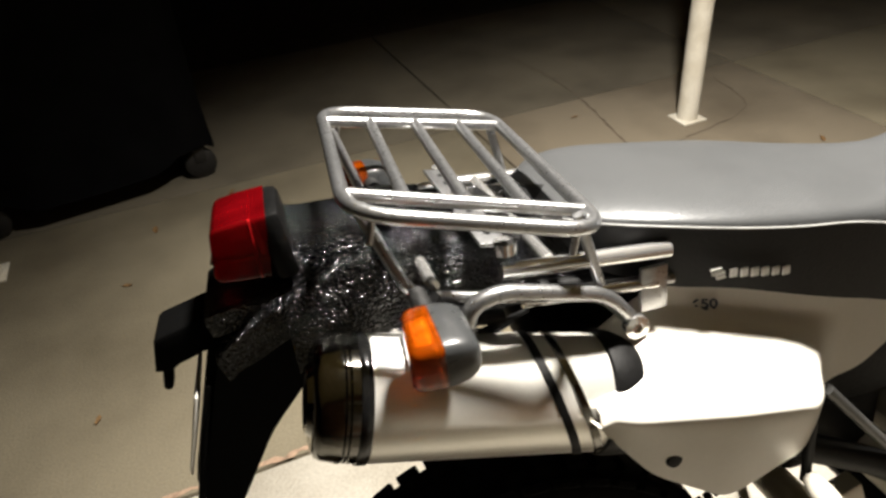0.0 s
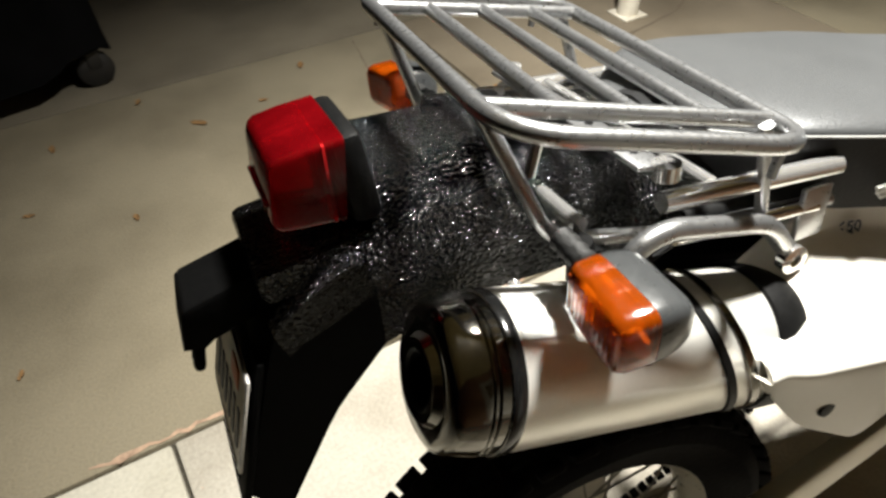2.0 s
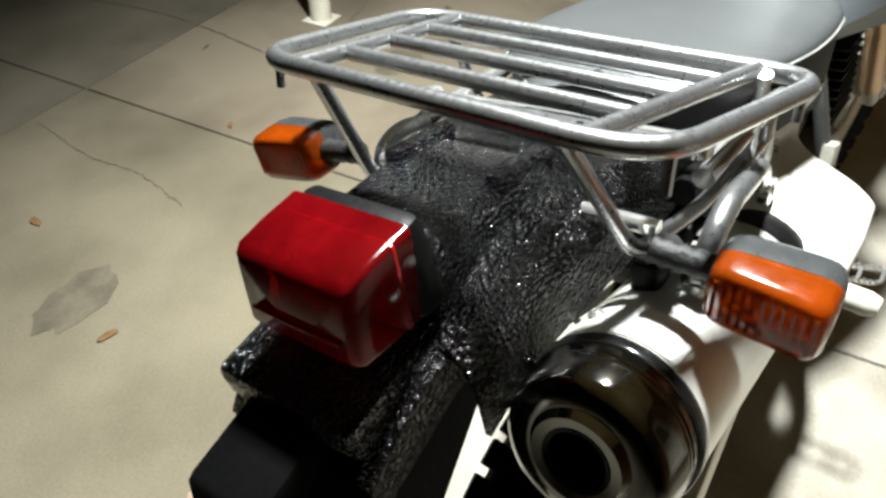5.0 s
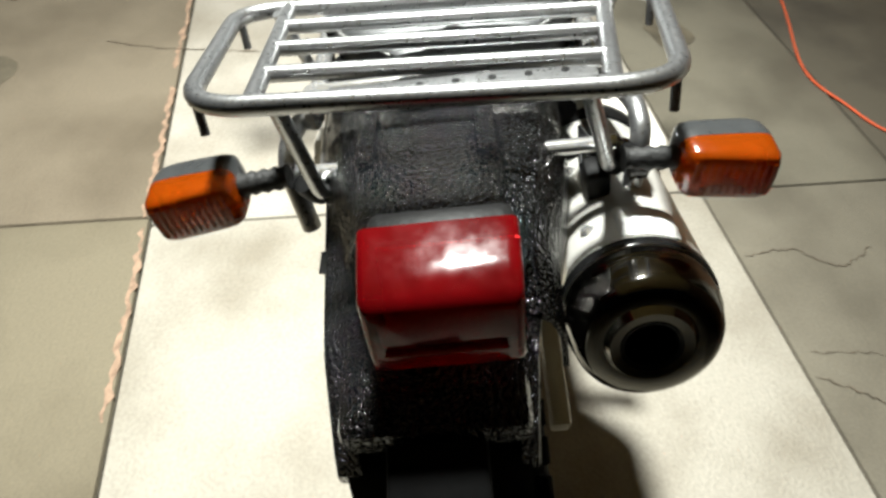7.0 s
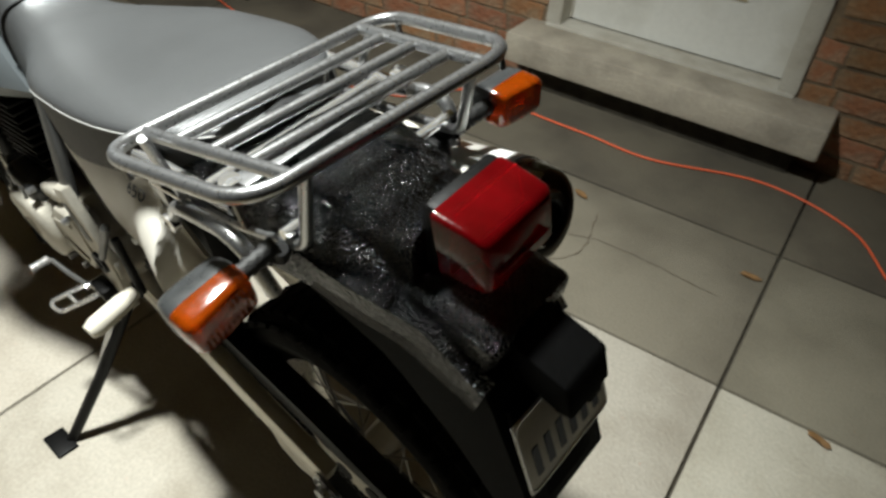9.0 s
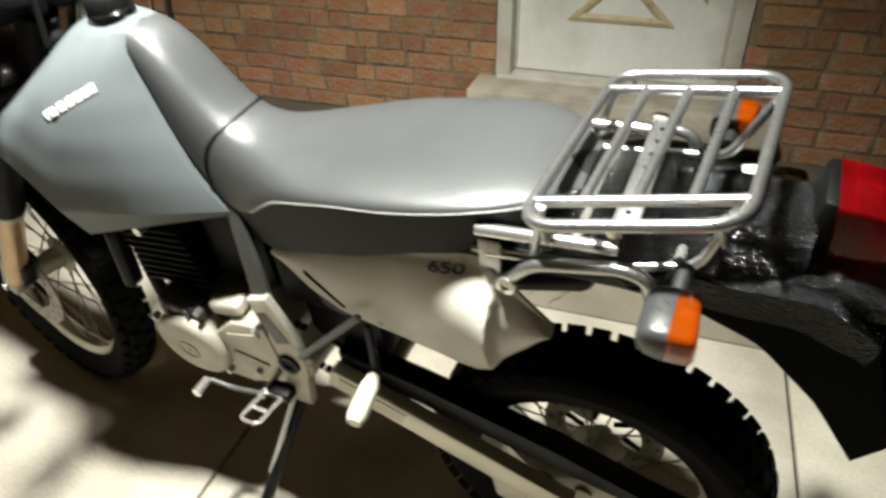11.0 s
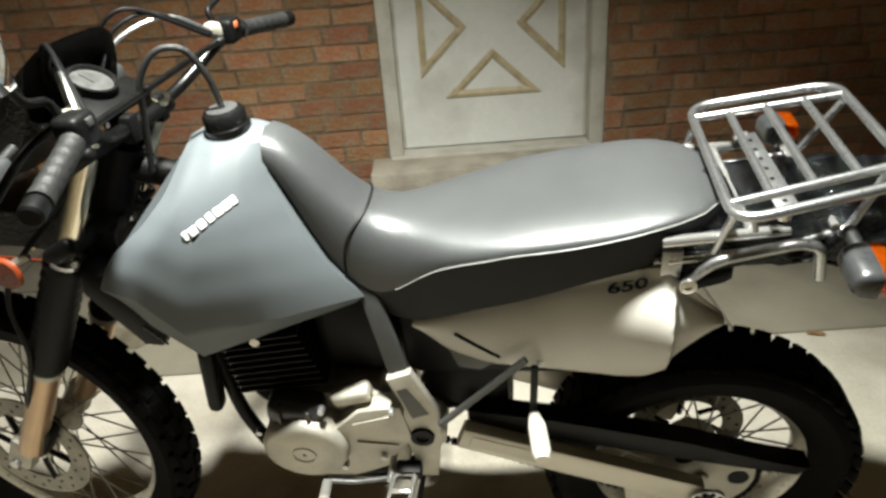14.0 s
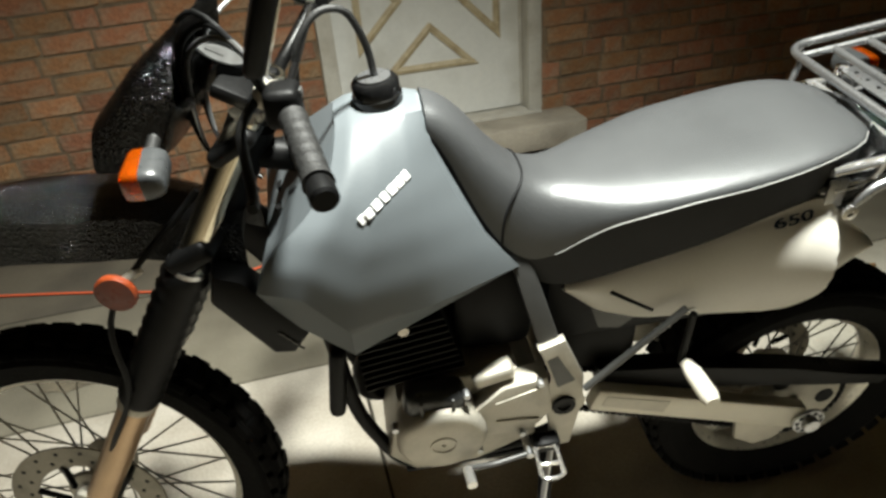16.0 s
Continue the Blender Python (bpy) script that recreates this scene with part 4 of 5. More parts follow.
# lower fender: side cheeks sweeping down to the plate
bm = bmesh.new()
K = [0, 0.25, 0.5, 0.75, 1]
rings, bands = [], {1: [], -1: []}
for i in range(25):
    u = i / 24
    xt, zt = soft(u, K, [-0.02, -0.15, -0.255, -0.320, -0.380]), soft(u, K, [0.945, 0.925, 0.925, 0.880, 0.700])
    xb, zb = soft(u, K, [0.0, -0.115, -0.205, -0.285, -0.352]), soft(u, K, [0.918, 0.888, 0.845, 0.765, 0.665])
    zr = soft(u, K, [0.918, 0.902, 0.870, 0.778, 0.665])
    h, g = soft(u, K, [0.100, 0.096, 0.088, 0.084, 0.080]), soft(u, K, [0.100, 0.086, 0.056, 0.048, 0.046])
    rings.append([bm.verts.new(q) for q in ((xb, -g, zr), (xt, -g * 0.94, zt), (xt - 0.006, -g * 0.55, zt + 0.012), (xt - 0.007, 0, zt + 0.014), (xt - 0.006, h * 0.55, zt + 0.012), (xt, h * 0.94, zt), (xb, h, zb), (xb - 0.006, h * 0.93, zb + 0.012), (xt + 0.012, 0, zt - 0.012), (xb - 0.006, -g * 0.93, zr + 0.012))])
    for s, e, zs in ((1, h, zb), (-1, g, zr)):
        w = soft(u, K, [0.9, 0.80, 0.45, 0.20, 0.08])
        lift = 0.010
        bands[s].append([(xt - 0.002, s * (e * 0.80), zt + lift), (xt - 0.001, s * (e * 0.97 + 0.003), zt + 0.004), (xt + (xb - xt) * w * 0.5, s * (e * 0.985 + 0.004), zt + (zs - zt) * w * 0.5), (xt + (xb - xt) * w, s * (e * 0.995 + 0.003), zt + (zs - zt) * w), (xt + (xb - xt) * w, s * (e * 0.99 - 0.004), zt + (zs - zt) * w), (xt, s * (e * 0.78), zt)])
skin(bm, rings)
part("mud_flap", bm, FLAT_BLACK, tail, "black lower fender", angle=35)
for s in (1, -1):
    bm = bmesh.new()
    skin(bm, [[bm.verts.new(q) for q in ring] for ring in bands[s][:19]])
    part("coated_flank", bm, TAR, tail, angle=35)
part("lamp_bracket", boxed((-0.272, 0.014, 0.925), (0.10, 0.122, 0.030), 0.008, Matrix.Rotation(radians(-8), 4, "Y")), TAR, tail)
# plate bracket and plate
MP = Matrix.Translation((-0.366, 0.010, 0.790)) @ Matrix.Rotation(radians(17), 4, "Y")
bm = bmesh.new()
prism(bm, [(-0.300, 0.925), (-0.376, 0.906), (-0.381, 0.902), (-0.389, 0.866), (-0.372, 0.862), (-0.366, 0.874), (-0.300, 0.885)], -0.018, 0.046, 0.004)
part("bracket_hood", bm, FLAT_BLACK, tail, "black number plate bracket arm")
part("bracket_tongue", boxed((-0.379, -0.004, 0.856), (0.010, 0.024, 0.034), 0.004, Matrix.Rotation(radians(12), 4, "Y")), FLAT_BLACK, tail)
part("backing", turned(boxed((0.010, 0, -0.012), (0.008, 0.118, 0.165), 0.004), MP), FLAT_BLACK, tail)
plate = part("number_plate", turned(boxed((0.0, 0, 0), (0.003, 0.136, 0.100), 0.0012), MP @ Matrix.Translation((-0.001, 0, 0.012))), PLATE, tail, "white number plate with dark bars")
for k in range(6):
    part("character_bar", boxed((0, 0, 0), (0.002, 0.010, 0.040), 0.0005, MP @ Matrix.Translation((-0.0026, 0.049 - 0.0195 * k, -0.002)), 1), PLATE_INK, plate)
part("sticker", turned(boxed((0, 0, 0), (0.002, 0.030, 0.020), 0.0005), MP @ Matrix.Translation((-0.0028, -0.026, 0.042))), STICKER, plate)
bm = bmesh.new()
tube(bm, [MP @ Vector(q) for q in rounded_path([(-0.002, 0.067, 0.061), (-0.002, -0.067, 0.061), (-0.002, -0.067, -0.037), (-0.002, 0.067, -0.037)], 0.012, True)], 0.0016, 6, True)
part("raised_edge", bm, STEEL, plate)

# tail lamp: moulded red lens on a black base
tail_lamp = part("tail_lamp_base", boxed((-0.222, 0.009, 0.982), (0.026, 0.090, 0.074), 0.008, Matrix.Rotation(radians(-8), 4, "Y")), BLACK, bike, "black tail lamp base")
bm = bmesh.new()
rings = []
for x, h, z0, z1 in ((-0.232, 0.0485, 0.952, 1.019), (-0.260, 0.0475, 0.953, 1.017), (-0.280, 0.0465, 0.955, 1.014), (-0.2845, 0.0445, 0.958, 1.011), (-0.287, 0.041, 0.962, 1.006)):
    c, zz = [], (z1 - z0) / 2
    for j in range(28):
        a = 2 * math.pi * j / 28
        y, z = math.copysign(abs(math.cos(a)) ** 0.13, math.cos(a)) * h + 0.011, math.copysign(abs(math.sin(a)) ** 0.13, math.sin(a)) * zz
        c.append(bm.verts.new((x + 0.12 * z, y, (z0 + z1) / 2 + z)))
    rings.append(c)
skin(bm, rings)
part("red_lens", bm, RED, tail_lamp, "red tail lamp lens", angle=40)
part("inner_reflector", boxed((-0.244, 0.005, 0.985), (0.004, 0.084, 0.064), 0.003), RED_BACK, tail_lamp)
part("lens_rib", boxed((-0.2895, 0.011, 0.975), (0.003, 0.072, 0.003), 0.001), RED, tail_lamp)

tail.location = (0.016, 0.017, 0.008)
tail_lamp.location = (0.006, 0.006, 0.017)


def signal(c, out, face, droop, name="turn_signal", length=0.085):
    """A stalk turn signal. out: side sign; face: 1 lens ahead, -1 behind."""
    sig = new(name)
    sig.parent = bike
    tagged(sig, "grey turn signal with a ribbed amber lens on a rubber stalk")
    m = Matrix.Translation(c) @ Matrix.Rotation(radians(droop * out), 4, "X")
    if face < 0:
        m = m @ Matrix.Rotation(math.pi, 4, "Z") @ Matrix.Diagonal((1, -1, 1, 1))
    m = m @ Matrix.Diagonal((1, out, 1, 1)) @ (Matrix.Translation((0, 0.004, 0)) @ Matrix.Diagonal((0.80, 0.82, 0.80, 1)) if face < 0 else Matrix.Diagonal((0.66, 0.72, 0.70, 1)))
    bm = bmesh.new()
    rings = []
    for x, k in ((-0.044, 0.45), (-0.040, 0.70), (-0.030, 0.90), (-0.016, 1.0), (-0.006, 1.0)):
        ring = []
        for j in range(24):
            a = 2 * math.pi * j / 24
            y = 0.046 + math.copysign(abs(math.cos(a)) ** 0.4, math.cos(a)) * 0.044 * (k * 0.4 + 0.6)
            z = math.copysign(abs(math.sin(a)) ** 0.4, math.sin(a)) * 0.029 * k
            ring.append(bm.verts.new((x, y, z)))
        rings.append(ring)
    skin(bm, rings)
    part("housing", turned(bm, m), SMOKE_GREY, sig, angle=40)
    bm = bmesh.new()
    rings = []
    for x, k in ((-0.0058, 0.99), (0.018, 0.97), (0.025, 0.90), (0.028, 0.78)):
        ring = []
        for j in range(24):
            a = 2 * math.pi * j / 24
            y = 0.046 + math.copysign(abs(math.cos(a)) ** 0.35, math.cos(a)) * 0.044 * k
            z = math.copysign(abs(math.sin(a)) ** 0.35, math.sin(a)) * 0.029 * k
            ring.append(bm.verts.new((-0.0058 + (x + 0.0058) * lerp(y, [0.0, 0.09], [0.78, 1.05]), y, z)))
        rings.append(ring)
    skin(bm, rings)
    lens = part("lens", turned(bm, m), AMBER, sig, "amber lens", angle=40)
    bm = bmesh.new()
    for j in range(11):
        box(bm, (-0.0062 + 0.0336 * lerp(0.012 + 0.0068 * j, [0.0, 0.09], [0.78, 1.05]), 0.012 + 0.0068 * j, 0.0), (0.0022, 0.0026, 0.036), 0.0, None)
    part("ribs", turned(bm, m), AMBER, lens)
    part("reflector", turned(boxed((-0.003, 0.046, 0), (0.003, 0.072, 0.042), 0.002), m), CHROME, sig)
    bm = bmesh.new()
    path = [(-0.008, -0.046 + 0.006 * j, 0.002) for j in range(10)]
    tube(bm, path, [0.0125 - 0.0022 * (j % 2) for j in range(10)], 14)
    part("stalk", turned(bm, m), GRIP, sig, "ribbed rubber stalk")
    return sig


signal((-0.108, -0.156, 0.960), -1, -1, -4)
signal((-0.100, 0.170, 0.969), 1, -1, -6)
for s in (1, -1):
    part("signal_bracket", tube(bmesh.new(), rounded_path([(-0.02, s * 0.115, 0.915), (-0.075, s * 0.122, 0.93), (-0.090, s * 0.130, 0.962)], 0.02), 0.008, 10), BLACK, bike)
    for k in range(3):
        part("wire", tube(bmesh.new(), smooth_path([(-0.08, s * 0.135, 0.955), (-0.055 + 0.01 * k, s * (0.128 - 0.01 * k), 0.915 - 0.01 * k), (0.01, s * 0.11, 0.912)], 5), 0.0022, 6), BLACK, bike)

# exhaust: satin sleeve, smoked end cap, bands and header
ex = new("exhaust")
ex.parent = bike
tagged(ex, "satin aluminium silencer with smoked chrome end cap")
EA, EB = Vector((-0.219, -0.126, 0.884)), Vector((0.089, -0.134, 0.804))
ED = (EB - EA).normalized()
ME = Matrix.Translation(EA) @ ED.to_track_quat("Y", "Z").to_matrix().to_4x4() @ Matrix.Diagonal((1.03, 1, 1.03, 1))
part("end_cap", lathe(bmesh.new(), [(0.020, 0.0077), (0.022, -0.0020), (0.030, -0.0030), (0.034, 0.0026), (0.046, 0.0019), (0.052, 0.0051), (0.0545, 0.0102), (0.0560, 0.0179), (0.0582, 0.0256), (0.0582, 0.0275), (0.0568, 0.0288), (0.0582, 0.0301), (0.0582, 0.0320), (0.0568, 0.0333), (0.0585, 0.0346), (0.0585, 0.0435), (0.055, 0.0435)], ME, 48), DARK_CHROME, ex, "smoked chrome end cap")
part("outlet", lathe(bmesh.new(), [(0.0, 0.06), (0.0195, 0.06), (0.0195, -0.001), (0.0225, -0.003), (0.0225, 0.012)], ME, 32), BLACK, ex, "black outlet pipe")
part("sleeve", lathe(bmesh.new(), [(0.055, 0.040), (0.0595, 0.0435), (0.0595, 0.315), (0.056, 0.320)], ME, 56), MUFFLER_SKIN, ex)
part("dark_band", lathe(bmesh.new(), [(0.0598, 0.042), (0.0606, 0.043), (0.0606, 0.052), (0.0598, 0.053)], ME, 56), GLOSS_BLACK, ex)
for h in (0.238, 0.262):
    bm = lathe(bmesh.new(), [(0.0598, h), (0.0612, h + 0.001), (0.0612, h + 0.009), (0.0598, h + 0.010)], None, 56)
    for v in bm.verts:
        v.co.y -= v.co.z * 0.55
    part("strap", turned(bm, ME), BLACK if h < 0.25 else DARK_CHROME, ex)
part("heat_tint", lathe(bmesh.new(), [(0.0598, 0.290), (0.0603, 0.292), (0.056, 0.322), (0.040, 0.345), (0.026, 0.36), (0.024, 0.40)], ME, 40), DARK_CHROME, ex)
bm = bmesh.new()
grid = [[bm.verts.new(ME @ Vector((0.0609 * math.cos(radians(a)), 0.055 + 0.042 * j / 4, 0.0609 * math.sin(radians(a))))) for j in range(5)] for a in range(58, 104, 5)]
for p, q in zip(grid, grid[1:]):
    for j in range(4):
        bm.faces.new((p[j], p[j + 1], q[j + 1], q[j]))
part("label_plate", bm, DECAL_WHITE, ex, "bright plain label plate")
for h, a in ((0.064, 95), (0.084, 235), (0.190, 235), (0.190, 95)):
    mm = ME @ Matrix.Rotation(radians(a), 4, "Y") @ Matrix.Translation((0.0595, h, 0)) @ Matrix.Rotation(radians(-90), 4, "Z")
    part("rivet", lathe(bmesh.new(), [(0.0, 0.004), (0.004, 0.0035), (0.006, 0.0), (0.0075, -0.001)], mm, 14), CHROME, ex)
part("hanger", boxed(EA + ED * 0.155 + Vector((0, 0.02, 0.072)), (0.032, 0.022, 0.03), 0.006), BLACK, ex, "black rubber-mounted hanger")
part("hanger_knob", lathe(bmesh.new(), [(0.0, 0.0), (0.014, 0.0), (0.014, 0.014), (0.008, 0.018), (0.0, 0.018)], Matrix.Translation(EA + ED * 0.155 + Vector((0, -0.006, 0.086))) @ Matrix.Rotation(math.pi, 4, "Z"), 18), GLOSS_BLACK, ex)
part("heat_shield", lathe(bmesh.new(), [(0.058, 0.286), (0.0625, 0.289), (0.0640, 0.300), (0.0635, 0.318), (0.058, 0.330), (0.030, 0.336)], ME, 40), BLACK, ex, "black guard behind the silencer")
pipe = rounded_path([(0.12, -0.135, 0.790), (0.30, -0.13, 0.66), (0.48, -0.13, 0.56), (0.62, -0.15, 0.44), (0.82, -0.10, 0.36), (0.90, -0.03, 0.44), (0.895, 0.04, 0.60), (0.85, 0.05, 0.66)], 0.07)
part("header_pipe", tube(bmesh.new(), pipe, 0.019, 14), BLACK, ex, "dark header pipe")

# frame, engine and lower parts
fr = new("frame")
fr.parent = bike
tagged(fr, "grey steel frame")
for s in (1, -1):
    part("spar", beam((0.618, s * 0.066, 0.846), (0.566, s * 0.122, 0.655), 0.034, 0.040, 0.018), SPAR_GREY, fr)
    bm = bmesh.new()
    prism(bm, [(0.592, 0.672), (0.548, 0.688), (0.508, 0.590), (0.506, 0.520), (0.522, 0.400), (0.558, 0.398), (0.566, 0.470), (0.580, 0.545), (0.565, 0.60)], s * 0.128 - 0.009, s * 0.128 + 0.009, 0.003)
    part("pivot_plate", bm, ALLOY, fr, "cast alloy pivot plate")
    part("recess", beam((0.568, s * 0.1375, 0.648), (0.540, s * 0.1375, 0.578), 0.020, 0.034, 0.0012, 0.0), GREY_METAL, fr)
    part("pivot_bolt", turned(lathe(bmesh.new(), [(0.0, 0.0), (0.011, 0.0), (0.012, 0.004), (0.022, 0.004), (0.022, 0.0), (0.024, -0.004)], None, 24), Matrix.Translation((0.542, s * 0.139, 0.521)) @ (Matrix() if s > 0 else Matrix.Rotation(math.pi, 4, "Z"))), BLACK, fr)
    part("cradle_tube", tube(bmesh.new(), rounded_path([(0.965, s * 0.03, 0.96), (0.915, s * 0.07, 0.50), (0.84, s * 0.085, 0.34), (0.60, s * 0.085, 0.36), (0.545, s * 0.11, 0.42)], 0.06), 0.0135, 12), BLACK, fr)
    part("seat_rail", rod(bmesh.new(), (0.56, s * 0.062, 0.835), (0.02, s * 0.098, 0.925), 0.011, 10), BLACK, fr)
    part("peg_tube", rod(bmesh.new(), (0.505, s * 0.140, 0.560), (0.350, s * 0.150, 0.735), 0.0068, 10), GREY_METAL, fr)
    part("peg_tube", rod(bmesh.new(), (0.335, s * 0.150, 0.720), (0.338, s * 0.150, 0.600), 0.0065, 10), BLACK, fr)
    # rider peg
    peg = part("foot_peg", tube(bmesh.new(), rounded_path([(0.600, s * 0.162, 0.440), (0.606, s * 0.238, 0.452), (0.566, s * 0.238, 0.452), (0.560, s * 0.162, 0.440)], 0.014, True), 0.0036, 8, True), CHROME, bike, "serrated steel foot peg")
    for k in range(9):
        for x in (0.603, 0.563):
            part("tooth", lathe(bmesh.new(), [(0.0, 0.008), (0.0042, 0.0), (0.0042, -0.002)], Matrix.Translation((x, s * (0.168 + 0.0078 * k), 0.444 + 0.0012 * k)) @ Matrix.Rotation(radians(90), 4, "X"), 6), CHROME, peg)
    part("peg_mount", boxed((0.575, s * 0.150, 0.436), (0.05, 0.03, 0.026), 0.005), BLACK, peg)
    part("cross_rib", boxed((0.583, s * 0.205, 0.447), (0.04, 0.006, 0.008), 0.002), CHROME, peg)
    # folded passenger peg
    part("passenger_peg", tube(bmesh.new(), [(0.336, s * 0.160, 0.612), (0.332, s * 0.185, 0.611), (0.326, s * 0.235, 0.607), (0.325, s * 0.248, 0.606)], [0.010, 0.0155, 0.0165, 0.012], 14), SWING, bike, "polished passenger foot peg")
part("backbone", rod(bmesh.new(), (1.0, 0, 1.04), (0.60, 0, 0.93), 0.024, 12), BLACK, fr)
part("under_seat_box", boxed((0.385, 0, 0.735), (0.37, 0.165, 0.23), 0.03), BLACK, bike, "black airbox under the seat")
part("rear_inner_fender", boxed((0.18, 0, 0.80), (0.34, 0.15, 0.05), 0.02, Matrix.Rotation(radians(18), 4, "Y")), BLACK, bike)
bm = bmesh.new()
prism(bm, [(0.50, 0.74), (0.41, 0.735), (0.40, 0.665), (0.43, 0.640), (0.47, 0.650)], 0.072, 0.084, 0.003)
part("chain_cover", bm, GREY_METAL, bike, "grey plastic lower side cover")
# Plain black block added to keep this gap dark and hide the lit floor.
part("linkage_block", boxed((0.46, 0, 0.59), (0.17, 0.13, 0.18), 0.03), BLACK, bike, "black block added to fill the dark gap below the side cover")
shock = part("shock_body", rod(bmesh.new(), (0.40, 0, 0.56), (0.48, 0, 0.80), 0.025, 14), BLACK, bike)
coil = [(0.40 + 0.08 * t + 0.038 * math.cos(t * 40), 0.038 * math.sin(t * 40), 0.56 + 0.24 * t) for t in np.linspace(0, 1, 90)]
part("spring", tube(bmesh.new(), coil, 0.006, 8), BLACK, shock)

engine = new("engine")
engine.parent = bike
tagged(engine, "single-cylinder engine with cast alloy covers")
bm = bmesh.new()
prism(bm, [(0.87, 0.40), (0.84, 0.56), (0.74, 0.60), (0.62, 0.60), (0.57, 0.54), (0.58, 0.40), (0.70, 0.345), (0.82, 0.345)], -0.105, 0.105, 0.012)
part("crankcase", bm, ALLOY, engine, "grey alloy crankcase")
MC = Matrix.Translation((0.768, 0.0, 0.505)) @ Matrix.Rotation(radians(-4), 4, "X")
part("stator_cover", lathe(bmesh.new(), [(0.083, 0.10), (0.083, 0.148), (0.078, 0.158), (0.070, 0.162), (0.024, 0.164), (0.0235, 0.166), (0.021, 0.166), (0.020, 0.164), (0.004, 0.164), (0.004, 0.160), (0.0, 0.160)], MC, 56), ALLOY, engine, "round cast alloy generator cover")
part("upper_cover", boxed((0.775, 0.118, 0.578), (0.11, 0.06, 0.06), 0.02, Matrix.Rotation(radians(-8), 4, "Y"), 4), SMOKE_GREY, engine, "dark grey cover")
for x in (0.745, 0.80):
    part("cover_rib", boxed((x, 0.152, 0.576), (0.006, 0.004, 0.05), 0.001), GREY_METAL, engine)
bm = bmesh.new()
prism(bm, [(0.705, 0.545), (0.655, 0.592), (0.575, 0.606), (0.560, 0.52), (0.60, 0.462), (0.695, 0.468)], 0.095, 0.142, 0.008)
part("sprocket_cover", bm, ALLOY, engine, "cast alloy sprocket cover")
for z0, z1 in ((0.578, 0.584), (0.530, 0.500)):
    part("rib", beam((0.668, 0.1435, z0 - 0.02), (0.588, 0.1435, z1), 0.006, 0.006, 0.004, 0.001), ALLOY, engine)
part("neck_cover", boxed((0.668, 0.112, 0.610), (0.075, 0.040, 0.030), 0.010, Matrix.Rotation(radians(14), 4, "Y"), 3), ALLOY, engine)
for x, z in ((0.85, 0.54), (0.70, 0.44), (0.62, 0.47), (0.59, 0.60), (0.72, 0.60)):
    part("cover_bolt", turned(lathe(bmesh.new(), [(0.0, 0.006), (0.006, 0.006), (0.0065, 0.0), (0.0065, -0.01)], None, 6), Matrix.Translation((x, 0.146, z))), STEEL, engine)
lean_m = Matrix.Translation((0.80, 0, 0.60)) @ Matrix.Rotation(radians(9), 4, "Y")
part("cylinder", turned(boxed((0, 0, 0.06), (0.125, 0.145, 0.15), 0.02), lean_m), BLACK, engine, "black finned cylinder")
for k in range(9):
    part("fin", turned(boxed((0, 0, 0.012 + 0.0155 * k), (0.178 - 0.003 * k, 0.205, 0.0042), 0.0015, None, 1), lean_m), FIN_GREY, engine)
part("cylinder_head", turned(boxed((0, 0, 0.172), (0.15, 0.16, 0.07), 0.015), lean_m), BLACK, engine)
part("head_bolt", rod(bmesh.new(), lean_m @ Vector((-0.01, 0.10, 0.150)), lean_m @ Vector((-0.01, 0.125, 0.152)), 0.009, 12), CHROME, engine)
part("carburettor", boxed((0.655, 0.0, 0.715), (0.15, 0.14, 0.20), 0.03), BLACK, engine)
part("shift_shaft", rod(bmesh.new(), (0.61, 0.10, 0.43), (0.61, 0.172, 0.43), 0.007, 10), STEEL, engine)
lever = part("shift_lever", tube(bmesh.new(), rounded_path([(0.61, 0.165, 0.430), (0.68, 0.172, 0.424), (0.728, 0.178, 0.436), (0.730, 0.190, 0.438)], 0.015), 0.0050, 10), GREY_METAL, bike, "steel gear lever")
part("lever_tip", rod(bmesh.new(), (0.730, 0.182, 0.438), (0.728, 0.218, 0.440), 0.0095, 14), CHROME, lever)
part("skid_plate", boxed((0.72, 0, 0.335), (0.24, 0.19, 0.012), 0.004), BLACK, bike)
part("oil_cooler", boxed((0.935, 0.095, 0.632), (0.030, 0.040, 0.165), 0.014, Matrix.Rotation(radians(-8), 4, "Y"), 4), BLACK, bike, "black oil cooler")
bm = bmesh.new()
prism(bm, [(1.075, 0.915), (1.035, 0.895), (0.955, 0.775), (0.985, 0.735), (1.02, 0.740), (1.09, 0.86)], 0.062, 0.122, 0.014)
shroud = part("air_shroud", bm, BLACK, bike, "black plastic shroud with slots")
for k in range(4):
    part("shroud_slot", boxed((0.975 + 0.008 * k, 0.1235, 0.752 + 0.011 * k), (0.012, 0.003, 0.004), 0.001, Matrix.Rotation(radians(-40), 4, "Y")), GREY_METAL, shroud)
bm = bmesh.new()
prism(bm, [(1.075, 0.915), (1.035, 0.895), (0.955, 0.775), (0.985, 0.735), (1.02, 0.740), (1.09, 0.86)], -0.122, -0.062, 0.014)
part("air_shroud", bm, BLACK, bike)
# side stand
stand = part("side_stand", tube(bmesh.new(), [(0.560, 0.115, 0.400), (0.60, 0.235, 0.22), (0.645, 0.355, 0.055)], [0.014, 0.0125, 0.0115], 12), BLACK, bike, "black side stand")
part("stand_foot", boxed((0.652, 0.374, 0.062), (0.07, 0.045, 0.010), 0.003, Matrix.Rotation(radians(9), 4, "X")), BLACK, stand)
part("stand_spring", rod(bmesh.new(), (0.55, 0.12, 0.45), (0.605, 0.225, 0.24), 0.006, 8), STEEL, stand)

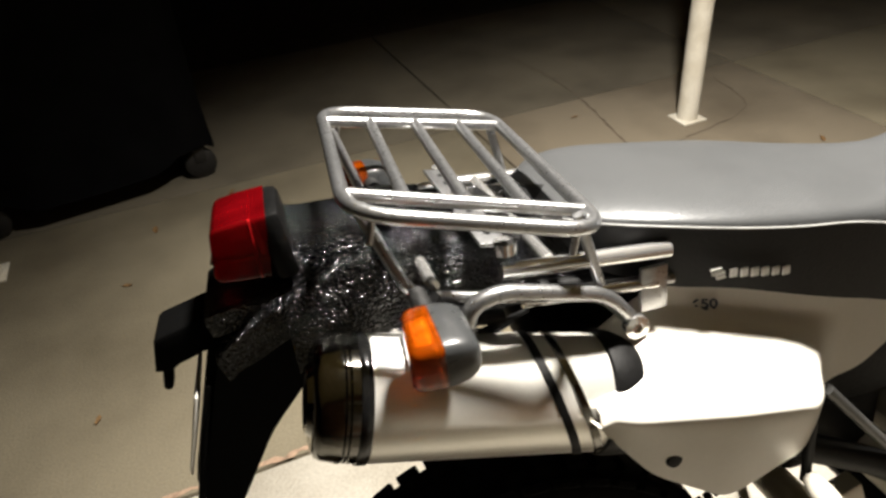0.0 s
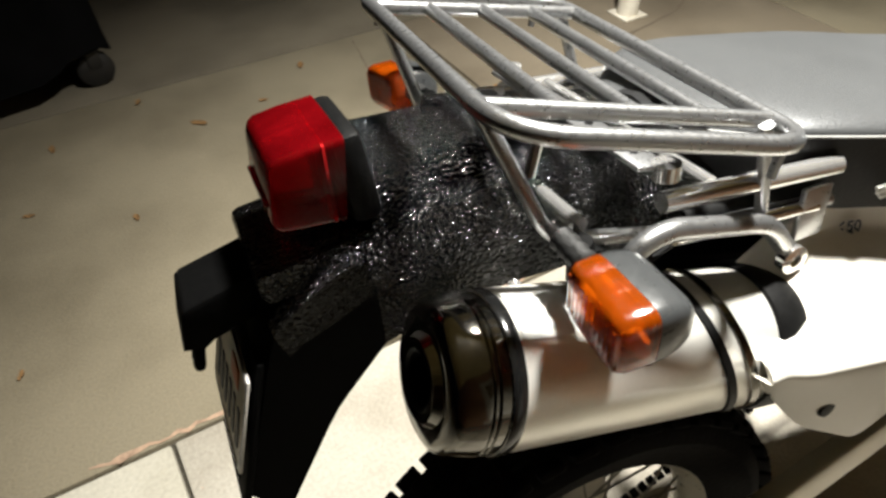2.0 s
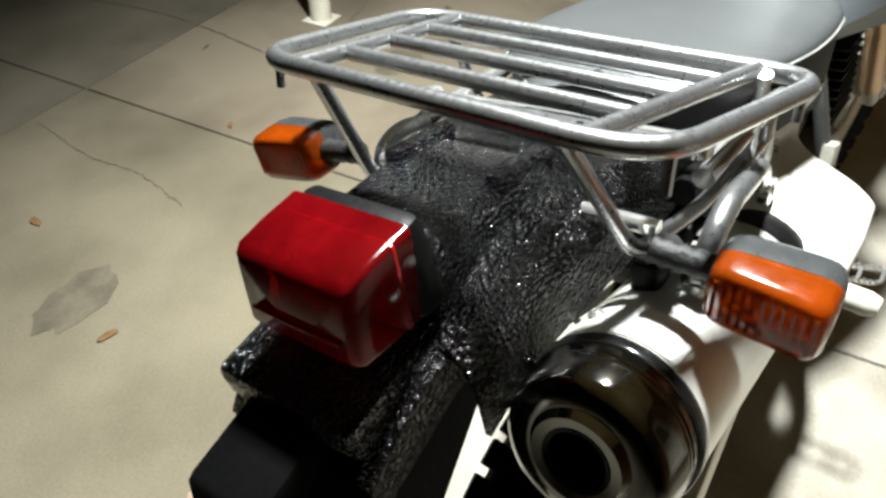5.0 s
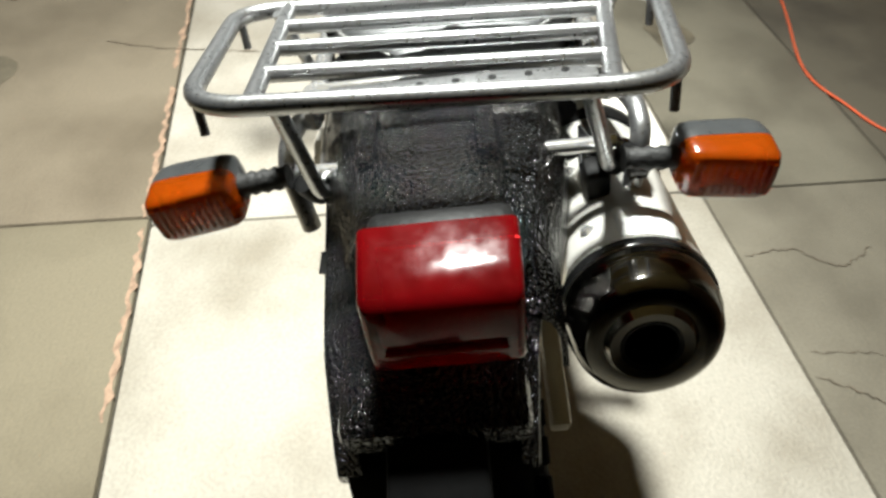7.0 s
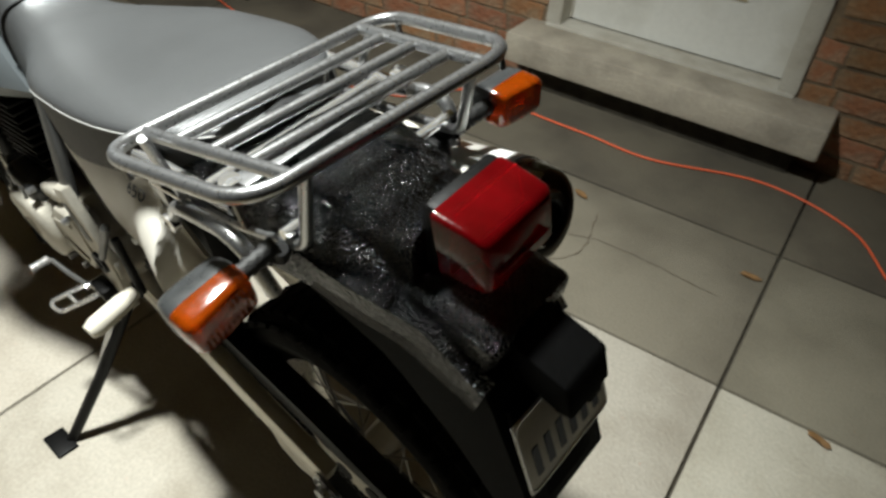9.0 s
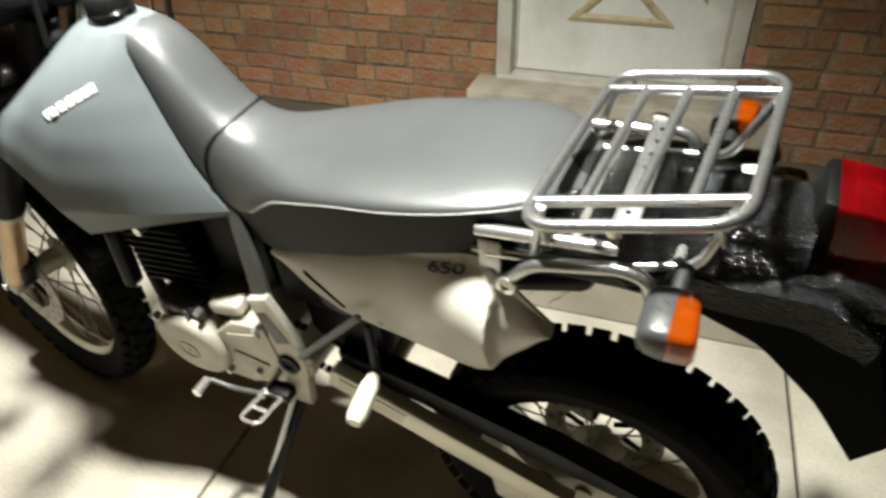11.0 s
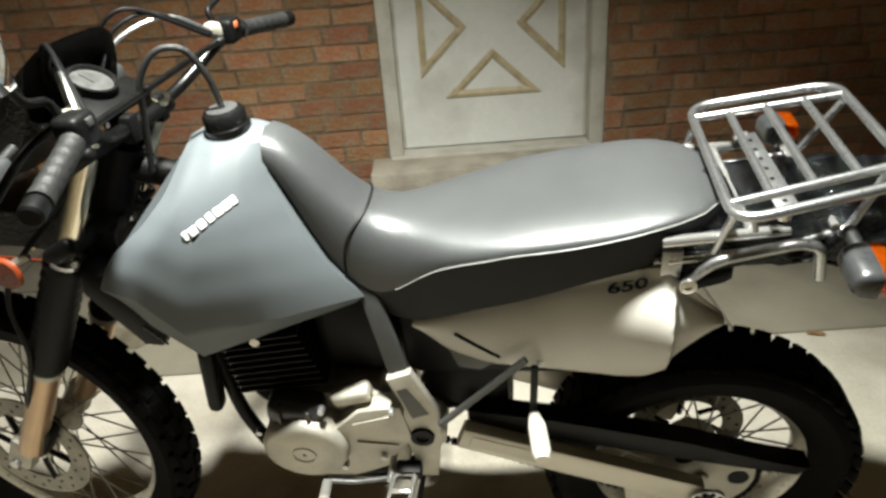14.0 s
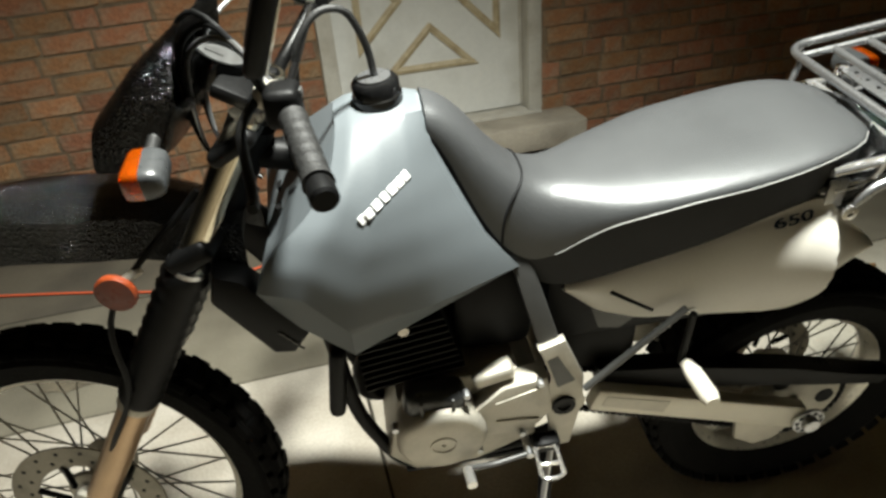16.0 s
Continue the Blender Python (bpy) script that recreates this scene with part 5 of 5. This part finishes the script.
# front end, turned a little to its right
def fork_pt(z, y, off=0.0):
    return Vector((1.006 + (1.06 - z) * 0.588 + off * 0.862, y, z + off * 0.507))


for s in (1, -1):
    y = s * 0.088
    leg = part("fork_leg", turned(rod(bmesh.new(), fork_pt(1.13, y), fork_pt(0.88, y), 0.0205, 20)), STANCHION, bike, "chromed fork tube")
    path = [fork_pt(0.905 - 0.0115 * k, y) for k in range(23)]
    part("gaiter", turned(tube(bmesh.new(), path, [0.036 if k % 2 else 0.0315 for k in range(23)], 18)), BLACK, leg, "black rubber fork gaiter")
    part("gaiter_ring", turned(rod(bmesh.new(), fork_pt(0.652, y), fork_pt(0.640, y), 0.0325, 20)), ALLOY, leg)
    part("slider", turned(rod(bmesh.new(), fork_pt(0.640, y), fork_pt(0.40, y), 0.0275, 20)), GOLD, leg, "gold-coloured fork slider")
    part("axle_lug", turned(boxed(fork_pt(0.375, y, 0.015), (0.06, 0.036, 0.085), 0.012, Matrix.Rotation(radians(-30), 4, "Y"))), ALLOY, leg)
    part("gaiter_clamp", turned(rod(bmesh.new(), fork_pt(0.912, y), fork_pt(0.900, y), 0.031, 18)), STEEL, leg)
for z, h in ((1.095, 0.026), (0.930, 0.036)):
    part("triple_clamp", turned(boxed(fork_pt(z, 0), (0.075, 0.235, h), 0.012, Matrix.Rotation(radians(30.5), 4, "Y"), 3)), BLACK, bike, "black fork clamp")
part("steering_head", rod(bmesh.new(), (0.985, 0, 1.085), (1.07, 0, 0.935), 0.034, 16), BLACK, bike)
part("front_axle", turned(rod(bmesh.new(), (FRONT[0], -0.11, FRONT[2]), (FRONT[0], 0.115, FRONT[2]), 0.010, 14)), STEEL, bike)
cal = part("brake_caliper", turned(boxed((1.375, 0.072, 0.425), (0.06, 0.05, 0.11), 0.015, Matrix.Rotation(radians(-35), 4, "Y"), 3)), BLACK, bike, "black front brake caliper")
part("caliper_pin", turned(rod(bmesh.new(), (1.37, 0.095, 0.45), (1.37, 0.102, 0.45), 0.008, 10)), STEEL, cal)
part("brake_hose", turned(tube(bmesh.new(), smooth_path([(1.06, 0.07, 1.02), (1.21, 0.118, 0.86), (1.235, 0.122, 0.70), (1.30, 0.115, 0.58), (1.365, 0.085, 0.47)], 7), 0.0048, 8)), BLACK, bike, "black brake hose")
# high front fender
bm = bmesh.new()
rings = []
for i in range(21):
    u = i / 20
    x = 1.02 + 0.74 * u
    z = soft(u, [0, 0.2, 0.45, 0.7, 1], [0.950, 0.995, 1.000, 0.965, 0.865])
    h = soft(u, [0, 0.3, 0.7, 1], [0.055, 0.085, 0.080, 0.035])
    rings.append([bm.verts.new(q) for q in ((x, -h * 1.06, z - 0.075), (x, -h * 0.92, z - 0.014), (x, -h * 0.45, z + 0.002), (x, 0, z + 0.006), (x, h * 0.45, z + 0.002), (x, h * 0.92, z - 0.014), (x, h * 1.06, z - 0.075), (x, h * 0.85, z - 0.022), (x, 0, z + 0.0), (x, -h * 0.85, z - 0.022))])
skin(bm, rings)
part("front_fender", turned(bm), TAR, bike, "black pebble-coated high front fender", angle=45)
for s in (1, -1):
    refl = part("reflector", turned(lathe(bmesh.new(), [(0.0, 0.0), (0.030, 0.0), (0.030, s * 0.006), (0.027, s * 0.009), (0.0, s * 0.010)], Matrix.Translation((1.192, s * 0.122, 0.892)), 28)), mat("orange_reflector", (0.26, 0.045, 0.012), 0.3, vary=0.1, scale=60, bump=0.3, bump_scale=400) if s > 0 else bpy.data.materials["orange_reflector"], bike, "round orange reflector")
    part("reflector_stay", turned(rod(bmesh.new(), (1.16, s * 0.10, 0.915), (1.19, s * 0.12, 0.90), 0.008, 8)), ALLOY, refl)
# headlamp cowl
bm = bmesh.new()
rings = []
for x, h, z0, z1 in ((1.190, 0.052, 1.065, 1.105), (1.175, 0.088, 1.045, 1.135), (1.12, 0.108, 1.048, 1.195), (1.06, 0.114, 1.075, 1.240), (1.035, 0.106, 1.130, 1.252), (1.045, 0.096, 1.135, 1.240), (1.08, 0.098, 1.09, 1.20)):
    ring = []
    for j in range(24):
        a = 2 * math.pi * j / 24
        y, z = math.copysign(abs(math.cos(a)) ** 0.55, math.cos(a)) * h, math.copysign(abs(math.sin(a)) ** 0.55, math.sin(a)) * (z1 - z0) / 2
        ring.append(bm.verts.new((x - z * 0.25, y * (1.0 - 0.9 * max(0, z)), (z0 + z1) / 2 + z)))
    rings.append(ring)
skin(bm, rings)
cowl = part("headlamp_cowl", turned(bm), TAR, bike, "black pebble-coated headlamp cowl", angle=40)
part("headlamp", turned(lathe(bmesh.new(), [(0.0, 0.0), (0.034, 0.0), (0.036, 0.01), (0.02, 0.016), (0.0, 0.020)], Matrix.Translation((1.166, 0, 1.088)) @ Matrix.Rotation(radians(-90), 4, "Z"), 28)), CHROME, cowl)
# instruments
for y, r, name in ((0.0, 0.037, "speedometer"),):
    md = Matrix.Translation((1.012, y, 1.172)) @ Matrix.Rotation(radians(-28), 4, "Y") @ Matrix.Rotation(radians(90), 4, "X")
    dial = part(name, turned(lathe(bmesh.new(), [(0.0, -0.03), (r * 0.8, -0.03), (r, 0.0), (r, 0.014), (r * 0.9, 0.016), (r * 0.88, 0.010), (0.0, 0.010)], md, 32)), GLOSS_BLACK, bike, "round black instrument")
    part("dial_face", turned(lathe(bmesh.new(), [(0.0, 0.0112), (r * 0.86, 0.0112), (r * 0.86, 0.0106)], md, 28)), DIAL, dial)
    part("bezel", turned(lathe(bmesh.new(), [(r * 0.9, 0.0155), (r * 1.02, 0.0155), (r * 1.02, 0.0175), (r * 0.9, 0.0175), (r * 0.9, 0.0155)], md, 32)), GLOSS_BLACK, dial)
    part("needle", turned(boxed((0, 0, 0), (r * 0.7, 0.0015, 0.002), 0, md @ Matrix.Translation((r * 0.25, 0.0125, 0)))), GREY_METAL, dial)
part("indicator_panel", turned(boxed((0.985, 0, 1.150), (0.05, 0.15, 0.02), 0.006, Matrix.Rotation(radians(-28), 4, "Y"))), BLACK, bike)
# handlebar with grips, levers, mirrors
STEER_PLAIN = STEER
STEER = Matrix.Translation((1.0155, -0.0367, 1.075)) @ Matrix.Rotation(radians(1.7), 4, "X") @ Matrix.Rotation(radians(-5), 4, Vector((-0.507, 0, 0.862))) @ Matrix.Translation((-1.005, 0, -1.09))
bar = part("handlebar", turned(tube(bmesh.new(), rounded_path([(0.842, 0.390, 1.1725), (0.885, 0.225, 1.195), (0.945, 0.105, 1.125), (0.955, 0.0, 1.120), (0.945, -0.105, 1.125), (0.885, -0.225, 1.195), (0.842, -0.390, 1.1725)], 0.05), 0.0105, 14), STEER), BAR_BLACK, bike, "black steel handlebar")
part("bar_brace", turned(rod(bmesh.new(), (0.892, -0.19, 1.186), (0.892, 0.19, 1.186), 0.0055, 10), STEER), BAR_BLACK, bar)
for y in (0.045, -0.045):
    part("bar_clamp", turned(boxed((0.955, y, 1.120), (0.04, 0.028, 0.048), 0.008), STEER), BLACK, bar)


def mirror_frame(inner, out, up):
    """A slanted frame: x ahead, y along the lower edge, z along the side edge, from the inner lower corner."""
    inner, out, up = Vector(inner), Vector(out), Vector(up)
    ahead = out.cross(up).normalized()
    ahead = ahead if ahead.x > 0 else -ahead
    m = Matrix((ahead, out.normalized(), up.normalized())).transposed().to_4x4()
    return Matrix.Translation(inner + out / 2 + up / 2) @ m


MIR_M = {1: mirror_frame((0.927, 0.255, 1.282), (-0.005, 0.078, 0.003), (-0.0365, 0.030, 0.1005)),
         -1: mirror_frame((0.892, -0.360, 1.238), (-0.058, -0.040, 0.009), (0.002, 0.020, 0.094))}
for s in (1, -1):
    a, b = Vector((0.8745, s * 0.262, 1.190)), Vector((0.842, s * 0.382, 1.1735))
    n = 24
    path = [a.lerp(b, k / n) for k in range(n + 1)]
    grip = part("grip", turned(tube(bmesh.new(), path, [0.0165 if k in (0, n) else 0.0138 + 0.0016 * (k % 4 != 0) for k in range(n + 1)], 20), STEER), GRIP, bar, "ribbed grey rubber grip")
    part("bar_end", turned(tube(bmesh.new(), [b, b.lerp(a, -0.05), b.lerp(a, -0.20), b.lerp(a, -0.225)], [0.0130, 0.0146, 0.0146, 0.0115], 18), STEER), BLACK, bar)
    part("switch_block", turned(boxed((0.887, s * 0.232, 1.196), (0.040, 0.048, 0.045), 0.010, None, 3), STEER), BLACK, bar, "black switch housing")
    part("lever_perch", turned(boxed((0.903, s * 0.215, 1.202), (0.035, 0.03, 0.028), 0.008), STEER), ALLOY, bar)
    part("hand_lever", turned(tube(bmesh.new(), smooth_path([(0.918, s * 0.215, 1.20), (0.928, s * 0.28, 1.188), (0.905, s * 0.38, 1.168), (0.902, s * 0.405, 1.166)], 6), 0.0055, 10), STEER), BLACK, bar, "black lever")
    part("switch_button", turned(boxed((0.868, s * 0.228, 1.206), (0.006, 0.014, 0.012), 0.002), STEER), STICKER if s < 0 else DIAL, bar)
    mir = part("mirror", boxed((0, 0, 0), (0.020, 0.080, 0.106 if s > 0 else 0.098), 0.009, MIR_M[s], 3), BLACK, bar, "black rear-view mirror")
    part("mirror_glass", boxed((0, 0, 0), (0.002, 0.069, 0.095 if s > 0 else 0.087), 0.001, MIR_M[s] @ Matrix.Translation((-0.0105, 0, 0))), MIRROR, mir, "mirror glass")
    corner = MIR_M[s] @ Vector((0.004, -0.034, -0.047))
    root = STEER @ Vector((0.905, s * 0.225, 1.205))
    part("mirror_stalk", tube(bmesh.new(), rounded_path([root, root + Vector((0.01, 0, 0.03)), root.lerp(corner, 0.6) + Vector((0.01, 0, -0.006)), corner], 0.02), 0.0058, 10), BLACK, bar)
    for k in range(3):
        part("cable", turned(tube(bmesh.new(), smooth_path([(0.90, s * (0.205 - 0.01 * k), 1.20), (0.955 + 0.02 * k, s * (0.14 - 0.02 * k), 1.245 + 0.012 * k), (1.03 + 0.01 * k, s * 0.06, 1.20), (1.045, s * 0.03, 1.06), (0.99, s * 0.02, 0.98)], 6), 0.0038, 8), STEER), BLACK if k else STEEL, bar, "control cable")
STEER = STEER_PLAIN
signal((1.094, 0.142, 1.126), 1, 1, -6)
signal((1.094, -0.142, 1.126), -1, 1, -6)

# ---- things round the porch ----
# covered grill beyond the pavement
cover = thing("covered_grill", "black fabric-covered barbecue grill on casters at the pavement edge", "grill", pose(-0.72, 2.62, 0, 0, 0, 8))
bm = bmesh.new()
rings = []
for z, hx, hy in ((0.13, 0.50, 0.36), (0.30, 0.485, 0.35), (0.75, 0.47, 0.33), (1.0, 0.46, 0.32), (1.18, 0.38, 0.26), (1.25, 0.26, 0.16)):
    ring = []
    for j in range(48):
        a = 2 * math.pi * j / 48
        wob = 1 + 0.03 * math.sin(7 * a + 3 * z) + 0.015 * math.sin(17 * a)
        ring.append(bm.verts.new((math.copysign(abs(math.cos(a)) ** 0.45, math.cos(a)) * hx * wob, math.copysign(abs(math.sin(a)) ** 0.45, math.sin(a)) * hy * wob, z + 0.03 * math.sin(5 * a) * (z < 0.2))))
    rings.append(ring)
skin(bm, rings)
part("fabric", bm, COVER_BLACK, cover, angle=60)
for x in (-0.40, 0.40):
    for y in (-0.27, 0.27):
        w = part("caster", lathe(bmesh.new(), [(0.0, -0.02), (0.055, -0.02), (0.065, -0.012), (0.065, 0.012), (0.055, 0.02), (0.0, 0.02)], Matrix.Translation((x, y, 0.065)), 24), POLE_DARK, cover)
        part("fork", boxed((x, y, 0.11), (0.05, 0.055, 0.07), 0.006), POLE_DARK, cover)
# a tall dark bin beside it
bin1 = thing("rubbish_bin", "tall black plastic rubbish bin standing in the dark", "bin", pose(-1.75, 2.75, 0))
bm = bmesh.new()
box(bm, (0, 0, 0.52), (0.56, 0.62, 1.0), 0.04, None, 3)
part("body", bm, COVER_BLACK, bin1)
part("lid", boxed((0, 0, 1.05), (0.60, 0.68, 0.06), 0.025, None, 3), COVER_BLACK, bin1)
for x in (-0.24, 0.24):
    part("wheel", lathe(bmesh.new(), [(0.0, -0.03), (0.09, -0.03), (0.1, 0.0), (0.09, 0.03), (0.0, 0.03)], Matrix.Translation((x, 0.28, 0.10)) @ Matrix.Rotation(radians(90), 4, "Z"), 24), POLE_DARK, bin1)
# extension cord on the apron
cord = smooth_path([(2.6, -1.75, 0.02), (1.9, -1.55, 0.009), (1.45, -1.40, 0.007), (1.23, -1.44, 0.007), (1.08, -1.50, 0.007), (0.97, -1.66, 0.010), (0.85, -1.74, 0.011), (0.59, -1.71, 0.010), (0.34, -1.70, 0.010), (0.08, -1.69, 0.010), (-0.30, -1.80, 0.012), (-0.62, -1.70, 0.010), (-0.80, -1.45, 0.007), (-1.05, -1.40, 0.007), (-1.3, -1.55, 0.009), (-1.1, -1.72, 0.010), (-0.8, -1.82, 0.011)], 10)
tagged(mesh_object("extension_cord", tube(bmesh.new(), cord, 0.0042, 8), CORD), "orange extension cord lying along the wall", "cord")
# poles leaning on the wall
for x0, x1, r, material, label in ((2.74, 3.06, 0.014, POLE_DARK, "thin dark pole leaning on the brick wall"), (2.73, 2.76, 0.013, POLE_DARK, "thin dark pole standing by the brick wall"), (2.46, 2.40, 0.006, POLE_WOOD, "pale thin wooden stick leaning on the brick wall"), (2.33, 2.34, 0.009, POLE_DARK, "thin dark pole leaning on the brick wall")):
    pole = thing("pole", label, "pole", None, "poles by the wall")
    part("shaft", rod(bmesh.new(), (x0, WALL_Y + 0.22, 0.01), (x1 + (x1 - x0) * 0.4, WALL_Y + 0.03, 1.95), r, 10), material, pole)
    part("tip", rod(bmesh.new(), (x0, WALL_Y + 0.2195, 0.008), (x0, WALL_Y + 0.21, 0.05), r * 1.4, 10), material, pole)
# dark cabinet at the far end of the wall
cab = thing("storage_box", "tall dark storage box against the brick wall", "storage box", pose(4.34, WALL_Y + 0.40, 0))
part("body", boxed((0, 0, 0.95), (0.95, 0.7, 1.88), 0.02), COVER_BLACK, cab)
part("lid", boxed((0, 0, 1.92), (1.0, 0.74, 0.05), 0.015), COVER_BLACK, cab)
# fallen leaves and crumbs
leaf_mesh = None
rnd = random.Random(11)
spots = [(-0.51, 2.05), (-0.71, 1.11), (-0.86, 0.78), (0.19, 1.98), (0.30, 1.78), (0.05, 1.62), (-0.05, 1.95), (0.40, 2.15), (-0.35, 1.55), (-0.62, 1.72), (0.10, 1.25), (-0.70, -0.74), (-0.95, -0.62), (0.2, -1.32), (-0.4, -1.25), (0.95, 1.62), (1.35, 2.1), (2.1, 1.4), (-1.2, 1.3), (-0.2, 2.2)]
for x, y in spots:
    bm = bmesh.new()
    k = 8
    size = rnd.uniform(0.010, 0.024)
    ring = [bm.verts.new((size * 1.6 * math.cos(2 * math.pi * j / k) * rnd.uniform(0.7, 1.1), size * 0.7 * math.sin(2 * math.pi * j / k) * rnd.uniform(0.7, 1.1), 0.002 + 0.006 * rnd.random())) for j in range(k)]
    mid = bm.verts.new((0, 0, 0.003))
    for j in range(k):
        bm.faces.new((mid, ring[j], ring[(j + 1) % k]))
    leaf = tagged(mesh_object("dry_leaf", bm, LEAF, False), "small dry brown leaf lying on the concrete", "leaf", "fallen leaves")
    leaf.matrix_basis = pose(x, y, 0.0, 0, 0, rnd.uniform(0, 360))

# ---- bricks, last ----
BL, BH, GAP = 0.200, 0.067, 0.013
variants = []
for k in range(5):
    bm = bmesh.new()
    box(bm, (0, 0, 0), (BL, 0.03, BH), 0.0035, None, 1)
    rnd = random.Random(30 + k)
    for v in bm.verts:
        v.co += Vector((rnd.uniform(-0.006, 0.006), rnd.uniform(-0.0025, 0.0025), rnd.uniform(-0.005, 0.005)))
    me = bpy.data.meshes.new("brick")
    bm.to_mesh(me)
    bm.free()
    me.materials.append(BRICK)
    variants.append(me)
near, far = [], []
rows = int(2.95 / (BH + GAP))
lay = random.Random(5)
for r in range(rows):
    z = 0.012 + BH / 2 + r * (BH + GAP)
    x0 = -5.2 + lay.uniform(0, BL)
    while x0 < 5.3:
        x1 = x0 + BL * (lay.uniform(0.44, 0.52) if lay.random() < 0.16 else lay.uniform(0.90, 1.05))
        spans = [(x0, x1)]
        if DZ0 - 0.14 < z < DZ1:
            spans = [(a, b) for a, b in ((x0, min(x1, D0 - 0.004)), (max(x0, D1 + 0.004), x1)) if b - a > 0.03]
        for a, b in spans:
            mid = (a + b) / 2
            (near if -0.9 < mid < 2.6 and z < 1.45 else far).append((mid, z + lay.uniform(-0.003, 0.003), (b - a) / BL))
        x0 = x1 + GAP + lay.uniform(-0.003, 0.003)
near.sort(key=lambda q: abs(q[0] - 0.9) * 0.5 + abs(q[1] - 0.75))
far += near[300:]
rnd = random.Random(77)
for x, z, s in near[:300]:
    ob = new("brick", variants[rnd.randrange(5)])
    ob.parent = wall_back
    ob.matrix_basis = Matrix.Translation((x, WALL_Y - 0.010 + rnd.uniform(-0.003, 0.003), z)) @ Matrix.Diagonal((s, 1, 1, 1))
verts, faces = [], []
for x, z, s in far:
    src = variants[rnd.randrange(5)]
    off = len(verts)
    dy = WALL_Y - 0.010 + rnd.uniform(-0.003, 0.003)
    verts += [(v.co.x * s + x, v.co.y + dy, v.co.z + z) for v in src.vertices]
    faces += [tuple(off + i for i in p.vertices) for p in src.polygons]
me = bpy.data.meshes.new("more_bricks")
me.from_pydata(verts, [], faces)
me.materials.append(BRICK_FAR)
more = new("more_bricks", me)
more.parent = wall_back
tagged(more, kind="stuff")
